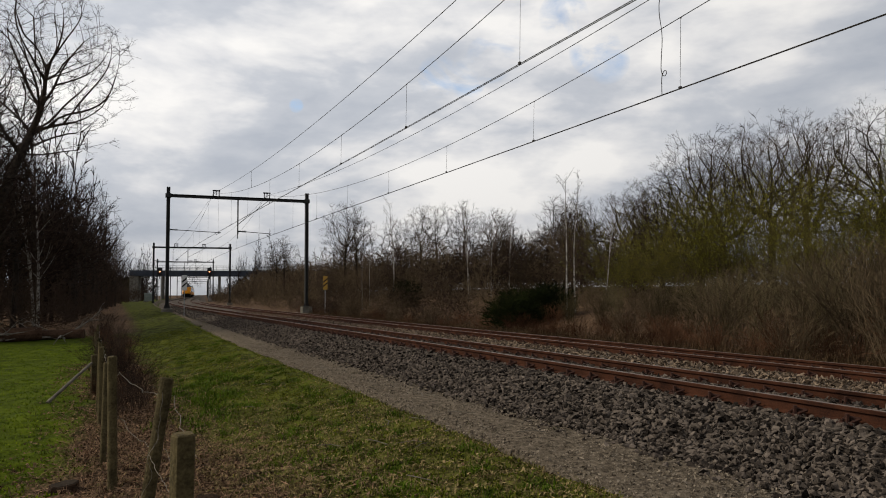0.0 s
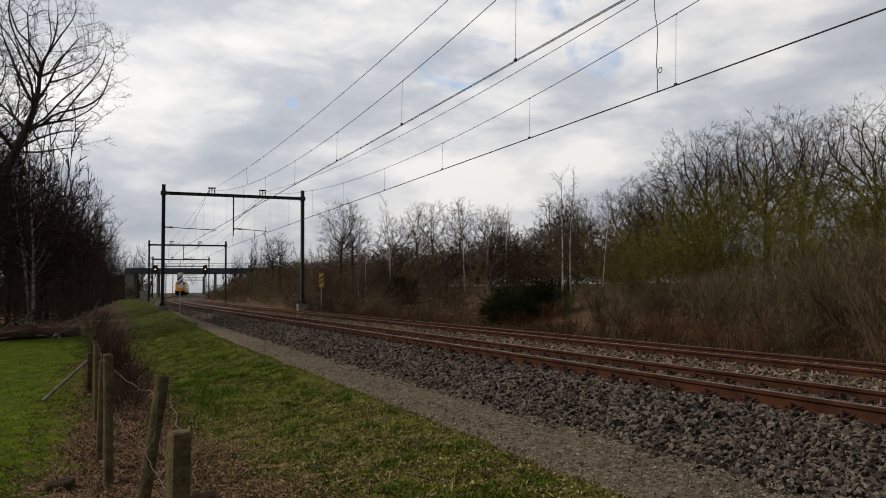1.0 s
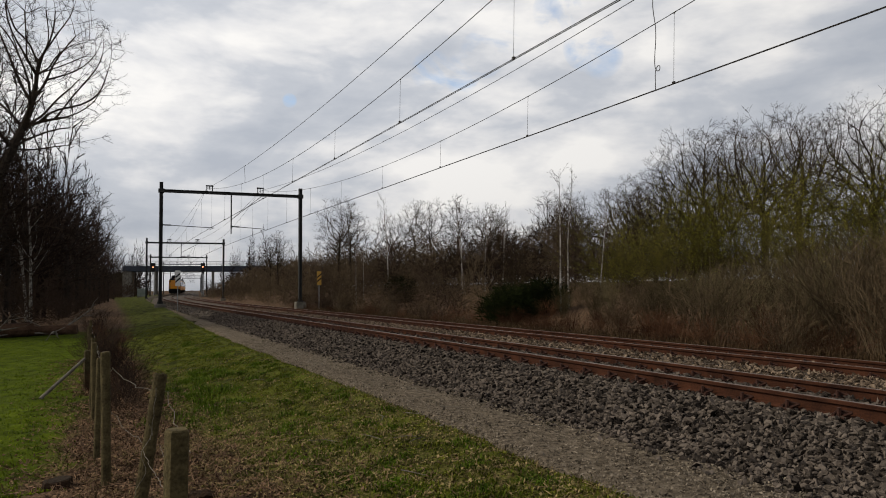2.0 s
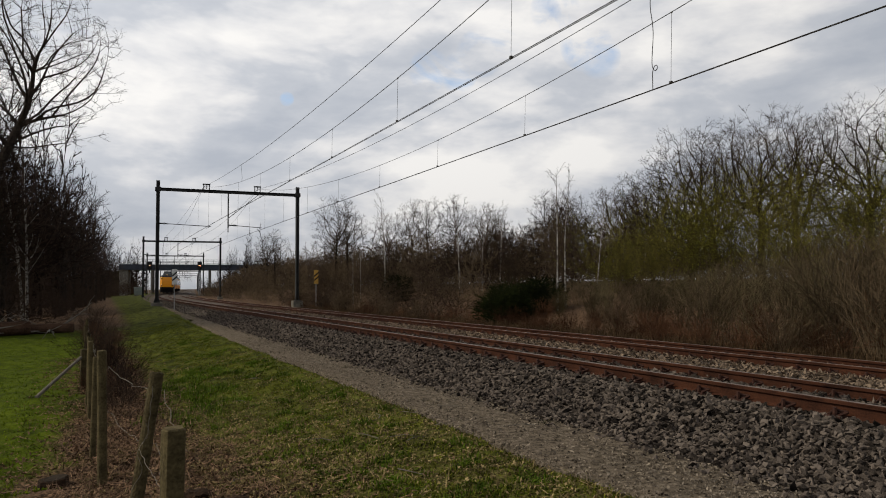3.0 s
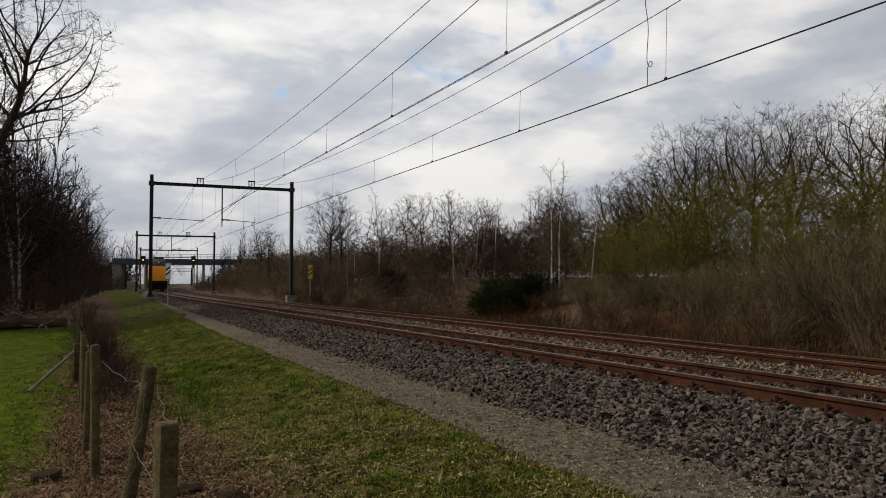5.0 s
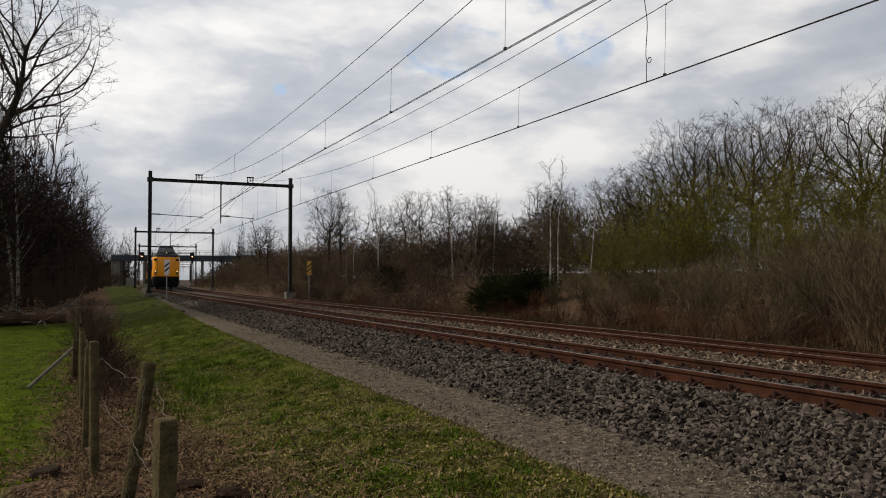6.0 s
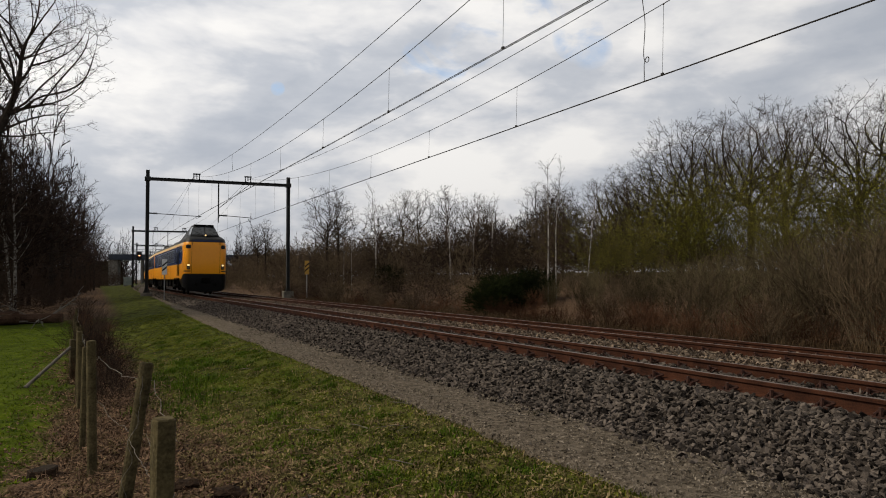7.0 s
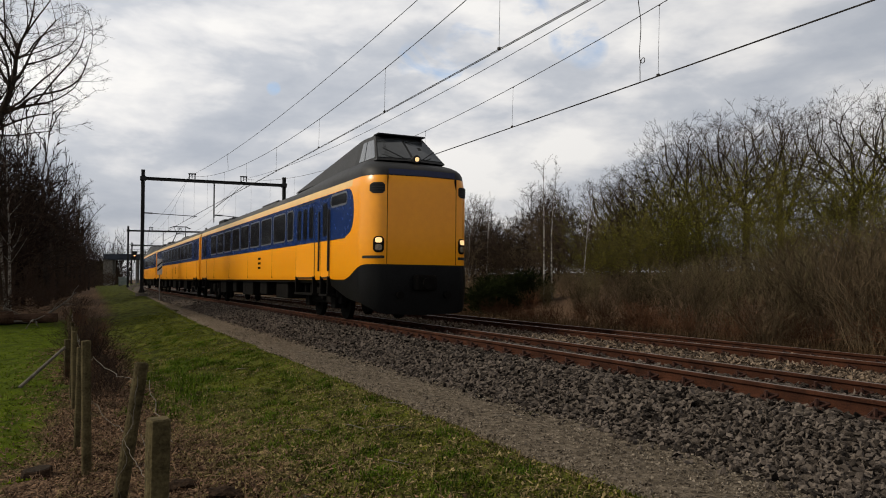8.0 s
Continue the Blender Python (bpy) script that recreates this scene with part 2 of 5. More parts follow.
def box(bm, lo, hi, bevel=0.0, m=None, mat=0):
    c = [(a + b) / 2 for a, b in zip(lo, hi)]
    s = [max(1e-4, b - a) for a, b in zip(lo, hi)]
    r = bmesh.ops.create_cube(bm, size=1, matrix=(m or Matrix()) @ Matrix.Translation(c) @ Matrix.Diagonal((*s, 1)))
    vs = r["verts"]
    fs = {f for v in vs for f in v.link_faces}
    for f in fs:
        f.material_index = mat
    if bevel:
        es = list({e for v in vs for e in v.link_edges})
        bmesh.ops.bevel(bm, geom=es, offset=bevel, segments=2, affect="EDGES", profile=.5)
    return vs


def bar(bm, a, b, r, sides=8, r2=None, mat=0):
    """A round bar from a to b."""
    a, b = Vector(a), Vector(b)
    d = b - a
    m = Matrix.Translation((a + b) / 2) @ d.to_track_quat("Z", "Y").to_matrix().to_4x4()
    res = bmesh.ops.create_cone(bm, cap_ends=True, segments=sides, radius1=r, radius2=r if r2 is None else r2, depth=d.length, matrix=m)
    for f in {f for v in res["verts"] for f in v.link_faces}:
        f.material_index = mat


def prism(bm, outline, lo, hi, axis="y", mat=0):
    """Extrudes an outline of (u, z) pairs along x or y."""
    def p(u, z, t):
        return (u, t, z) if axis == "y" else (t, u, z)
    a = [bm.verts.new(p(u, z, lo)) for u, z in outline]
    b = [bm.verts.new(p(u, z, hi)) for u, z in outline]
    n = len(outline)
    fs = [bm.faces.new(a), bm.faces.new(b[::-1])]
    for i in range(n):
        fs.append(bm.faces.new((a[i], a[(i + 1) % n], b[(i + 1) % n], b[i])))
    for f in fs:
        f.material_index = mat


def loft(bm, rings, mats):
    """Joins closed rings of points; mats gives one material slot a band."""
    vs = [[bm.verts.new(p) for p in r] for r in rings]
    n = len(rings[0])
    for k in range(len(vs) - 1):
        for i in range(n):
            f = bm.faces.new((vs[k][i], vs[k][(i + 1) % n], vs[k + 1][(i + 1) % n], vs[k + 1][i]))
            f.material_index = mats[k]
    bm.faces.new(vs[0][::-1]).material_index = mats[0]
    bm.faces.new(vs[-1]).material_index = mats[-1]


def mesh_object(name, verts, faces, material, parent=None, smooth=False):
    me = bpy.data.meshes.new(name)
    me.from_pydata(verts, [], faces)
    for x in material if isinstance(material, (list, tuple)) else [material]:
        me.materials.append(M[x])
    if smooth:
        me.polygons.foreach_set("use_smooth", [True] * len(me.polygons))
    me.update()
    ob = new(name, me)
    ob.parent = parent
    return ob


def swept(name, outline, ys, off, z, material, parent=None, closed=True):
    """An outline of (x, z) pairs carried along the line at an offset."""
    verts, faces = [], []
    n = len(outline)
    for y in ys:
        for u, w in outline:
            verts.append(at(y, off + u, z + w))
    for i in range(len(ys) - 1):
        for k in range(n if closed else n - 1):
            a, b = i * n + k, i * n + (k + 1) % n
            faces.append((a, b, b + n, a + n))
    if closed:
        faces += [tuple(range(n)), tuple(range((len(ys) - 1) * n, len(ys) * n))[::-1]]
    return mesh_object(name, verts, faces, material, parent)


# ---- ground ----
FIELD = [(-900, -1.1), (-12, -1.05), (-7.2, -.98), (-6.0, -.92), (-5.0, -.9), (-4.2, -.76), (-3.4, -.6), (-2.9, -.53), (-1.6, -.5), (7.0, -.5), (8.5, -.45), (11, 0.1),
         (16, .75), (24, 1.3), (40, 1.6), (1500, 1.6)]


def field(off):
    return float(np.interp(off, [a for a, b in FIELD], [b for a, b in FIELD]))


def rise(y):
    """The verge climbs towards the level of the rails."""
    return float(np.interp(y, [28, 58, 110, 200], [0, .42, .55, .5]))


def ground_z(x, y):
    off = x - float(np.interp(y, _ys, _xs))
    z = field(off) + rise(y) * min(1, max(0, (-1.5 - off) / .7))
    near = 1.0 if -8 < off < -3 else .5
    if off < -3.0 or off > 7.5:
        z += .05 * near * noise.noise(Vector((x * 1.3, y * 1.3, 1))) + .06 * near * noise.noise(Vector((x * 3.1, y * 3.1, 9))) + .09 * near * noise.noise(Vector((x * .22, y * .22, 5))) + .038 * near * noise.noise(Vector((x * 7.3, y * 7.3, 2)))
    return z


def make_ground():
    offs = np.unique(np.concatenate([[-900, -400, -200, -120, -80, -60, -45], np.arange(-36, -12, 1.0), np.arange(-12, -8, .25), np.arange(-8, -2.4, .09), np.arange(-2.4, 7.6, .8), np.arange(7.6, 24, .5),
                                     np.arange(24, 60, 3), [80, 120, 200, 400, 900, 1500]]))
    ys = np.unique(np.concatenate([[-380, -200, -100, -50, -25], np.arange(-12, 4, .5), np.arange(4, 15, .09), np.arange(15, 16, .2), np.arange(16, 34, .25), np.arange(34, 80, .8), np.arange(80, 220, 5), [250, 300, 400, 600, 900, 1400]]))
    verts, faces = [], []
    n = len(offs)
    for y in ys:
        x0 = float(np.interp(y, _ys, _xs))
        for o in offs:
            verts.append((x0 + o, y, ground_z(x0 + o, y)))
    for j in range(len(ys) - 1):
        for i in range(n - 1):
            a = j * n + i
            faces.append((a, a + 1, a + n + 1, a + n))
    return tagged(mesh_object("ground", verts, faces, "turf", smooth=True), "green turf with littered brown earth beside the railway", "ground", kind="structure")


make_ground()
ROWS = list(np.arange(-60, 0, 1.2)) + list(np.arange(0, 60, .3)) + list(np.arange(60, 200, 2.5)) + list(np.arange(200, 900, 20.0))


def make_path():
    verts, faces = [], []
    us = np.linspace(-1, 1, 15)
    for y in ROWS:
        lo = -2.86 + .16 * noise.noise(Vector((0, y * .55, 3))) + .07 * noise.noise(Vector((4, y * 2.1, 3)))
        lo += float(np.interp(y, [16, 34, 58, 90], [0, .16, .62, .7]))
        hi = -1.42
        for u in us:
            off = lo + (hi - lo) * (u + 1) / 2
            z = -.475 + rise(y) * min(1, max(0, (-1.5 - off) / .7)) - .045 * u ** 6 + .018 * noise.noise(Vector((off * 2.2, y * .8, 7))) + .004 * noise.noise(Vector((off * 7, y * 6, 2)))
            verts.append(at(y, off, z - (.06 if abs(u) > .99 else 0)))
    n = len(us)
    for j in range(len(ROWS) - 1):
        for i in range(n - 1):
            a = j * n + i
            faces.append((a, a + 1, a + n + 1, a + n))
    return mesh_object("path", verts, faces, "gravel", smooth=True)


path = make_path()
tagged(path, "grey-brown gravel service path beside the ballast", "path", kind="structure")

# ---- ballast bed and track ----
bed = swept("ballast_bed", [(-1.62, -.06), (-1.55, .0), (-.62, .31), (.0, .33), (.75, .32), (1.5, .285), (1.75, .27), (2.2, .26), (3.0, .265), (3.7, .25), (4.5, .245), (5.3, .19), (5.85, .1), (6.8, 0), (6.9, -.06)], ROWS, 0, -.5, "ballast")
tagged(bed, "bed of grey crushed stone under the tracks", "ballast", kind="structure")

RAIL = [(-.07, -.159), (.07, -.159), (.07, -.148), (.012, -.128), (.008, -.05), (.034, -.038), (.036, -.006), (.03, 0), (-.03, 0), (-.036, -.006), (-.034, -.038), (-.008, -.05), (-.012, -.128), (-.07, -.148)]


def make_clip():
    """A chair with a coach screw and a bent spring clip."""
    bm = bmesh.new()
    box(bm, (-.075, -.085, -.004), (.06, .085, .024))
    box(bm, (.0, -.05, .02), (.062, .05, .05))
    bar(bm, (-.05, -.055, .03), (.05, -.075, .062), .016, 5)
    bar(bm, (.05, -.075, .062), (-.01, .0, .072), .016, 5)
    bar(bm, (-.01, .0, .072), (.05, .075, .062), .016, 5)
    bar(bm, (.05, .075, .062), (-.05, .055, .03), .016, 6)
    bar(bm, (-.035, 0, .02), (-.035, 0, .105), .022, 6)
    me = bpy.data.meshes.new("rail_clip")
    bm.to_mesh(me)
    bm.free()
    me.materials.append(M["clip"])
    return me


def make_sleeper():
    bm = bmesh.new()
    prism(bm, [(-1.28, -.2), (1.28, -.2), (1.27, -.02), (.95, 0), (.5, 0), (.3, -.05), (-.3, -.05), (-.5, 0), (-.95, 0), (-1.27, -.02)], -.13, .13)
    me = bpy.data.meshes.new("sleeper")
    bmesh.ops.recalc_face_normals(bm, faces=bm.faces)
    bm.to_mesh(me)
    bm.free()
    me.materials.append(M["sleeper"])
    return me


CLIP, SLEEPER = make_clip(), make_sleeper()


def make_track(off, label, zs):
    t = thing("railway_track", label, "railway track", "tracks", "structure")
    for k, z in zip((0, GAUGE), zs):
        swept("rail", RAIL, ROWS, off + k, z, "rust", t)
        swept("running_surface", [(-.024, .0005), (.026, .0005), (.024, .002), (-.022, .002)], ROWS, off + k, z, "railtop", t)
    for i in range(-6, 150):
        y = 5.1 + .6 * i
        s = new("sleeper", SLEEPER)
        s.parent = t
        s.matrix_basis = along(y, off + GAUGE / 2, -.163 + (zs[0] + zs[1]) / 2) @ pose(0, 0, 0, 0, math.degrees(math.atan2(zs[0] - zs[1], GAUGE)), 0)
        if y > 40 or y < 3:
            continue
        for u in (-GAUGE / 2, GAUGE / 2):
            for v, turn in ((-.115, 0), (.115, 180)):
                c = new("rail_clip", CLIP)
                c.parent = s
                c.matrix_basis = pose(u + v, 0, .002, 0, 0, turn)
    return t


make_track(0, "rusty rails on concrete sleepers in grey ballast", (0, -.075))
make_track(SPACING, "rusty rails of the farther track in brownish ballast", (-.10, -.165))

# ---- overhead line ----
MID = (SPACING + GAUGE) / 2     # middle between the two tracks


def make_portal(y, width, height, base, shift=0.0):
    g = thing("catenary_portal", "dark steel catenary portal with two posts and a crossbeam", "catenary portal", "portals over the tracks", m=along(y, MID + shift, 0))
    h = width / 2
    for s in (-1, 1):
        bm = bmesh.new()
        for u in (-.1, .1):
            box(bm, (s * h + u - .02, -.14, base), (s * h + u + .02, .14, height), .004)
        box(bm, (s * h - .1, -.02, base), (s * h + .1, .02, height))
        box(bm, (s * h - .2, -.2, base), (s * h + .2, .2, base + .05), .01)
        for k in (-1, 1):
            prism(bm, [(s * h + k * .1, base + .05), (s * h + k * .22, base + .05), (s * h + k * .1, base + .4)], -.02, .02)
        part("post", bm, "steel", g)
        bm = bmesh.new()
        box(bm, (s * h - .38, -.38, base - .5), (s * h + .38, .38, base + .004), .03)
        part("foundation", bm, "concrete", g, "weathered concrete footing")
        bm = bmesh.new()
        box(bm, (s * h - .2, -.18, height - .78), (s * h + .2, .18, height - .48), .02)
        part("bracket", bm, "steel", g)
    bm = bmesh.new()
    box(bm, (-h - .15, -.12, height - .74), (h + .15, .12, height - .7), .004)
    box(bm, (-h - .15, -.12, height - .56), (h + .15, .12, height - .52), .004)
    box(bm, (-h - .12, -.02, height - .71), (h + .12, .02, height - .55))
    part("crossbeam", bm, "steel", g)
    for c in (-MID + GAUGE / 2 - shift, -MID + SPACING + GAUGE / 2 - shift):
        bm = bmesh.new()
        for u in (-.2, .2):
            bar(bm, (c + u, 0, height - .52), (c + u, 0, height - .12), .036, 8)
        bar(bm, (c - .27, 0, height - .12), (c + .27, 0, height - .12), .05, 8)
        for k in range(4):
            bar(bm, (c, 0, height - .44 + k * .08), (c, 0, height - .40 + k * .08), .055, 10)
        part("insulator", bm, "steel", g)
    # steady arms for the contact wires
    arm = 5.82
    near, far = -MID + GAUGE / 2 - shift, -MID + SPACING + GAUGE / 2 - shift
    for x0, x1 in ((-h + .1, near), (far - 2.1, far)):
        bm = bmesh.new()
        bar(bm, (x0, 0, arm), (x0 + .28, 0, arm - .01), .045, 10)
        for k in range(4):
            bar(bm, (x0 + .3 + k * .07, 0, arm - .01), (x0 + .34 + k * .07, 0, arm - .01), .07, 10)
        bar(bm, (x0 + .28, 0, arm - .01), (x1 + .35, 0, arm - .14), .025, 8)
        bar(bm, (x1 + .3, 0, arm - .14), (x1, 0, 5.52), .014, 6)
        part("steady_arm", bm, "steel", g)
    bm = bmesh.new()
    bar(bm, (far - 2.15, 0, height - .7), (far - 2.15, 0, arm - .2), .05, 10)
    bar(bm, (far - 2.15, 0, arm - .2), (far - 2.15, 0, arm - .55), .035, 10)
    part("drop_post", bm, "steel", g)
    bm = bmesh.new()
    bar(bm, (far - 2.15, 0, arm + .5), (far + .1, 0, height - .72), .02, 6)
    part("stay", bm, "steel", g)
    return g


PORTALS = [57.6, 111, 168, 226, 282, 338, 394, 450, 506]
make_portal(57.6, 10.15, 8.92, .12, -.14)
make_portal(111, 10.2, 8.3, -.1, .33)
make_portal(168, 11.2, 8.6, -.1, -.1)
for _y in PORTALS[3:]:
    make_portal(_y, 10.8, 9.0, -.1)


def wire(name, points, r, parent, material="wire"):
    cu = bpy.data.curves.new(name, "CURVE")
    cu.dimensions, cu.bevel_depth, cu.bevel_resolution = "3D", r, 1
    sp = cu.splines.new("POLY")
    sp.points.add(len(points) - 1)
    for q, p in zip(sp.points, points):
        q.co = (*p, 1)
    cu.materials.append(M[material])
    me = bpy.data.meshes.new_from_object(bpy.data.objects.new(name, cu))
    ob = new(name, me)
    ob.parent = parent
    return ob


SPANS = [-58, -2.2] + PORTALS


def hang(y, top, low):
    top = top - float(np.interp(y, [57.6, 111], [0, .55]))
    for a, b in zip(SPANS, SPANS[1:]):
        if a <= y <= b:
            k = (y - (a + b) / 2) / ((b - a) / 2)
            return low + (top - low) * k * k
    return top


def make_line(off, contact, low, feed, label):
    t = thing("overhead_line", label, "overhead wires", "overhead lines")
    ys = np.concatenate([np.arange(-50, 120, 1.5), np.arange(120, 506, 4.0)])
    for s in (-.02, .02):
        wire("contact_wire", [at(y, off + s, contact) for y in ys], .0075, t)
    wire("messenger_wire", [at(y, off, hang(y, 8.65, low)) for y in ys], .009, t)
    wire("feeder_wire", [at(y, off, hang(y, 8.62, feed)) for y in ys], .009, t)
    for k in range(-3, 38):
        y = 12.45 + 6.05 * k
        if min(abs(y - p) for p in SPANS) < 2:
            continue
        wire("dropper", [at(y, off, contact), at(y - .07, off, hang(y, 8.65, low))], .0045, t)
        bm = bmesh.new()
        box(bm, (-.022, -.035, -.03), (.022, .035, .02), .006, Matrix.Translation(at(y, off, contact + .03)))
        part("clamp", bm, "wire", t)
        bm = bmesh.new()
        box(bm, (-.012, -.02, -.018), (.012, .02, .012), .004, Matrix.Translation(at(y - .07, off, hang(y, 8.65, low))))
        part("clamp", bm, "wire", t)
    return t


near_line = make_line(.55, 5.5, 6.45, 7.64, "twin contact wires of the nearer track with messenger wire and droppers")
far_line = make_line(SPACING + GAUGE / 2, 5.44, 6.37, 7.45, "contact wires of the farther track with messenger wire and droppers")
# a slack jumper with a curl, and a second one farther along
_o, _pts = SPACING + GAUGE / 2, []
for _k in range(90):
    _t = _k / 89
    _z = 7.72 - 2.27 * _t
    _u = .045 * math.sin(_t * 10) * (1 - _t) + .02 * _t
    if .74 < _t < .90:      # one small turn of the slack wire
        _q = (_t - .74) / .16 * 2 * math.pi
        _u -= .06 * (1 - math.cos(_q))
        _z = 7.72 - 2.27 * (.74 + (_t - .74) * .75) - .12 * math.sin(_q)
    elif _t >= .90:
        _z = 7.72 - 2.27 * (.86 + (_t - .90) * 1.4)
    _pts.append(at(13.0 + _u * 1.4, _o, _z))
wire("jumper", _pts, .009, far_line)
wire("jumper", [at(41.6 + .1 * math.sin(k), .55, 7.84 - .15 * k) for k in range(7)], .008, near_line)

# ---- bridge over the line ----
bridge = thing("road_bridge", "low dark road bridge with pale railings crossing the railway", "bridge", m=along(198, MID, 0))
bm = bmesh.new()
prism(bm, [(-.0, 5.75), (9, 5.75), (9, 7.1), (8.6, 7.1), (8.6, 6.9), (.4, 6.9), (.4, 7.1), (0, 7.1)], -13.7, 60, "x")
part("deck", bm, "deck", bridge)
for s in (-12.5, 60):
    bm = bmesh.new()
    box(bm, (s - 1.2, .5, -1.5), (s + .9, 8.5, 5.75), .1)
    part("abutment", bm, "concrete", bridge)
for x in np.arange(-12.5, 60.1, 1.6):
    bm = bmesh.new()
    box(bm, (x - .04, .1, 7.1), (x + .04, .18, 8.25))
    part("railing_post", bm, "galv", bridge)
for z in (7.4, 7.8, 8.25):
    bm = bmesh.new()
    box(bm, (-12.5, .11, z - .05), (60, .17, z + .05))
    part("railing_bar", bm, "galv", bridge)
for x in (-6.2, 7.5):
    bm = bmesh.new()
    for k in range(4):
        bar(bm, (x, .8 + k * 2.4, -.5), (x, .8 + k * 2.4, 5.75), .28, 12)
    part("pier", bm, "concrete", bridge)
bm = bmesh.new()
prism(bm, [(-13.5, -1.6), (-75, -1.6), (-75, 1.0), (-30, 3.5), (-13.5, 5.6)], 2, 8)
part("ramp", bm, "ramp", bridge, "grassed approach embankment")


# ---- signals, boards, cabinets ----
def make_signal(y, off):
    s = thing("railway_signal", "dark signal head with a lit red lamp on a lattice mast", "signal", "signals at the portal", m=along(y, off, -.1))
    bm = bmesh.new()
    for u in (-.16, .16):
        bar(bm, (u, 0, 0), (u, 0, 4.6), .035, 8)
    for k in range(9):
        bar(bm, (-.16, 0, .3 + k * .48), (.16, 0, .7 + k * .44), .018, 6)
    part("mast", bm, "galv", s)
    bm = bmesh.new()
    box(bm, (-.45, -.1, 5.05), (.45, .1, 6.75), .12)
    part("head", bm, "black", s)
    for z, mt in ((6.45, "black"), (5.95, "lamp_red"), (5.4, "black")):
        bm = bmesh.new()
        bar(bm, (0, -.1, z), (0, -.16, z), .13, 16)
        part("lamp", bm, mt, s)
        bm = bmesh.new()
        bar(bm, (0, -.14, z + .13), (0, -.38, z + .15), .15, 12)
        part("hood", bm, "black", s)
    bm = bmesh.new()
    bar(bm, (0, 0, 4.4), (0, 0, 5.1), .12, 10)
    part("neck", bm, "black", s)
    bm = bmesh.new()
    box(bm, (-.3, -.3, -.3), (.3, .3, .12), .03)
    part("foundation", bm, "concrete", s)
    return s


make_signal(164, MID - 5.0)
make_signal(164, MID + 4.7)


def make_board(y, off, z0, low, high, width, plate, label, flip=1):
    s = thing("line_sign", label, "sign", m=along(y, off, z0))
    bm = bmesh.new()
    bar(bm, (0, .03, -.3), (0, .03, high - .1), .03, 10)
    part("pole", bm, "galv", s)
    bm = bmesh.new()
    box(bm, (-width / 2, -.015, low), (width / 2, .015, high), .012)
    part("board", bm, plate, s)
    tall = high - low
    for k in (0, 1):
        z = low + tall * (.32 + .3 * k)
        bm = bmesh.new()
        w = width / 2 - .01
        a = [(-w, z - flip * .13), (w, z + flip * .13), (w, z + flip * .13 + .12), (-w, z - flip * .13 + .12)]
        prism(bm, a, -.021, -.016)
        part("stripe", bm, "black", s)
    return s


make_board(51.5, -1.95, -.5, 1.88, 2.88, .31, "white", "white board with two black diagonal stripes on a pole")
make_board(54.0, SPACING + GAUGE + 2.85, -.45, 1.85, 2.85, .33, "signal_yellow", "yellow board with two black diagonal stripes on a pole")


def make_cabinet(y, off):
    c = thing("relay_cabinet", "grey-green metal relay cabinet on a concrete plinth", "cabinet", m=along(y, off, field(off) + rise(y)))
    bm = bmesh.new()
    box(bm, (-.75, -.3, .12), (.75, .3, 1.45), .02)
    part("body", bm, "cabinet", c)
    bm = bmesh.new()
    box(bm, (-.82, -.36, 1.45), (.82, .36, 1.55), .02)
    part("lid", bm, "cabinet", c)
    for s in (-1, 1):
        bm = bmesh.new()
        box(bm, (s * .37 - .33, -.325, .22), (s * .37 + .33, -.303, 1.38), .006)
        part("door", bm, "cabinet", c)
    bm = bmesh.new()
    box(bm, (-.8, -.35, -.2), (.8, .35, .12), .02)
    part("plinth", bm, "concrete", c)


make_cabinet(150, -3.7)

# ---- loose stones of the ballast ----
def stone_shapes(n=16, points=10):
    """Angular crushed stones as vertex and face lists, about one unit across."""
    shapes = []
    r = random.Random(4)
    for _ in range(n):
        bm = bmesh.new()
        sx, sy, sz = r.uniform(.55, .8), r.uniform(.38, .55), r.uniform(.2, .38)
        for _k in range(points):
            q = Vector((r.gauss(0, 1), r.gauss(0, 1), r.gauss(0, 1))).normalized() * r.uniform(.85, 1.1)
            bm.verts.new((q.x * sx, q.y * sy, q.z * sz))
        out = bmesh.ops.convex_hull(bm, input=list(bm.verts))
        bmesh.ops.delete(bm, geom=list({v for v in out["geom_interior"] if isinstance(v, bmesh.types.BMVert)}), context="VERTS")
        bm.verts.index_update()
        shapes.append((np.array([v.co[:] for v in bm.verts]), np.array([[v.index for v in f.verts] for f in bm.faces])))
        bm.free()
    return shapes


STONES, PEBBLES = stone_shapes(), stone_shapes(16, 6)
BED = [(-1.55, 0), (-.62, .31), (0, .33), (.75, .32), (1.5, .285), (1.75, .27), (2.2, .26), (3.0, .265), (3.7, .25), (4.5, .245), (5.3, .19), (5.85, .1), (6.8, 0)]


def bed_z(off):
    return -.5 + float(np.interp(off, [a for a, b in BED], [b for a, b in BED], left=-.02, right=-.02))


def spin(r):
    return Euler((r.gauss(0, .6), r.gauss(0, .6), r.uniform(0, 6.3))).to_matrix()


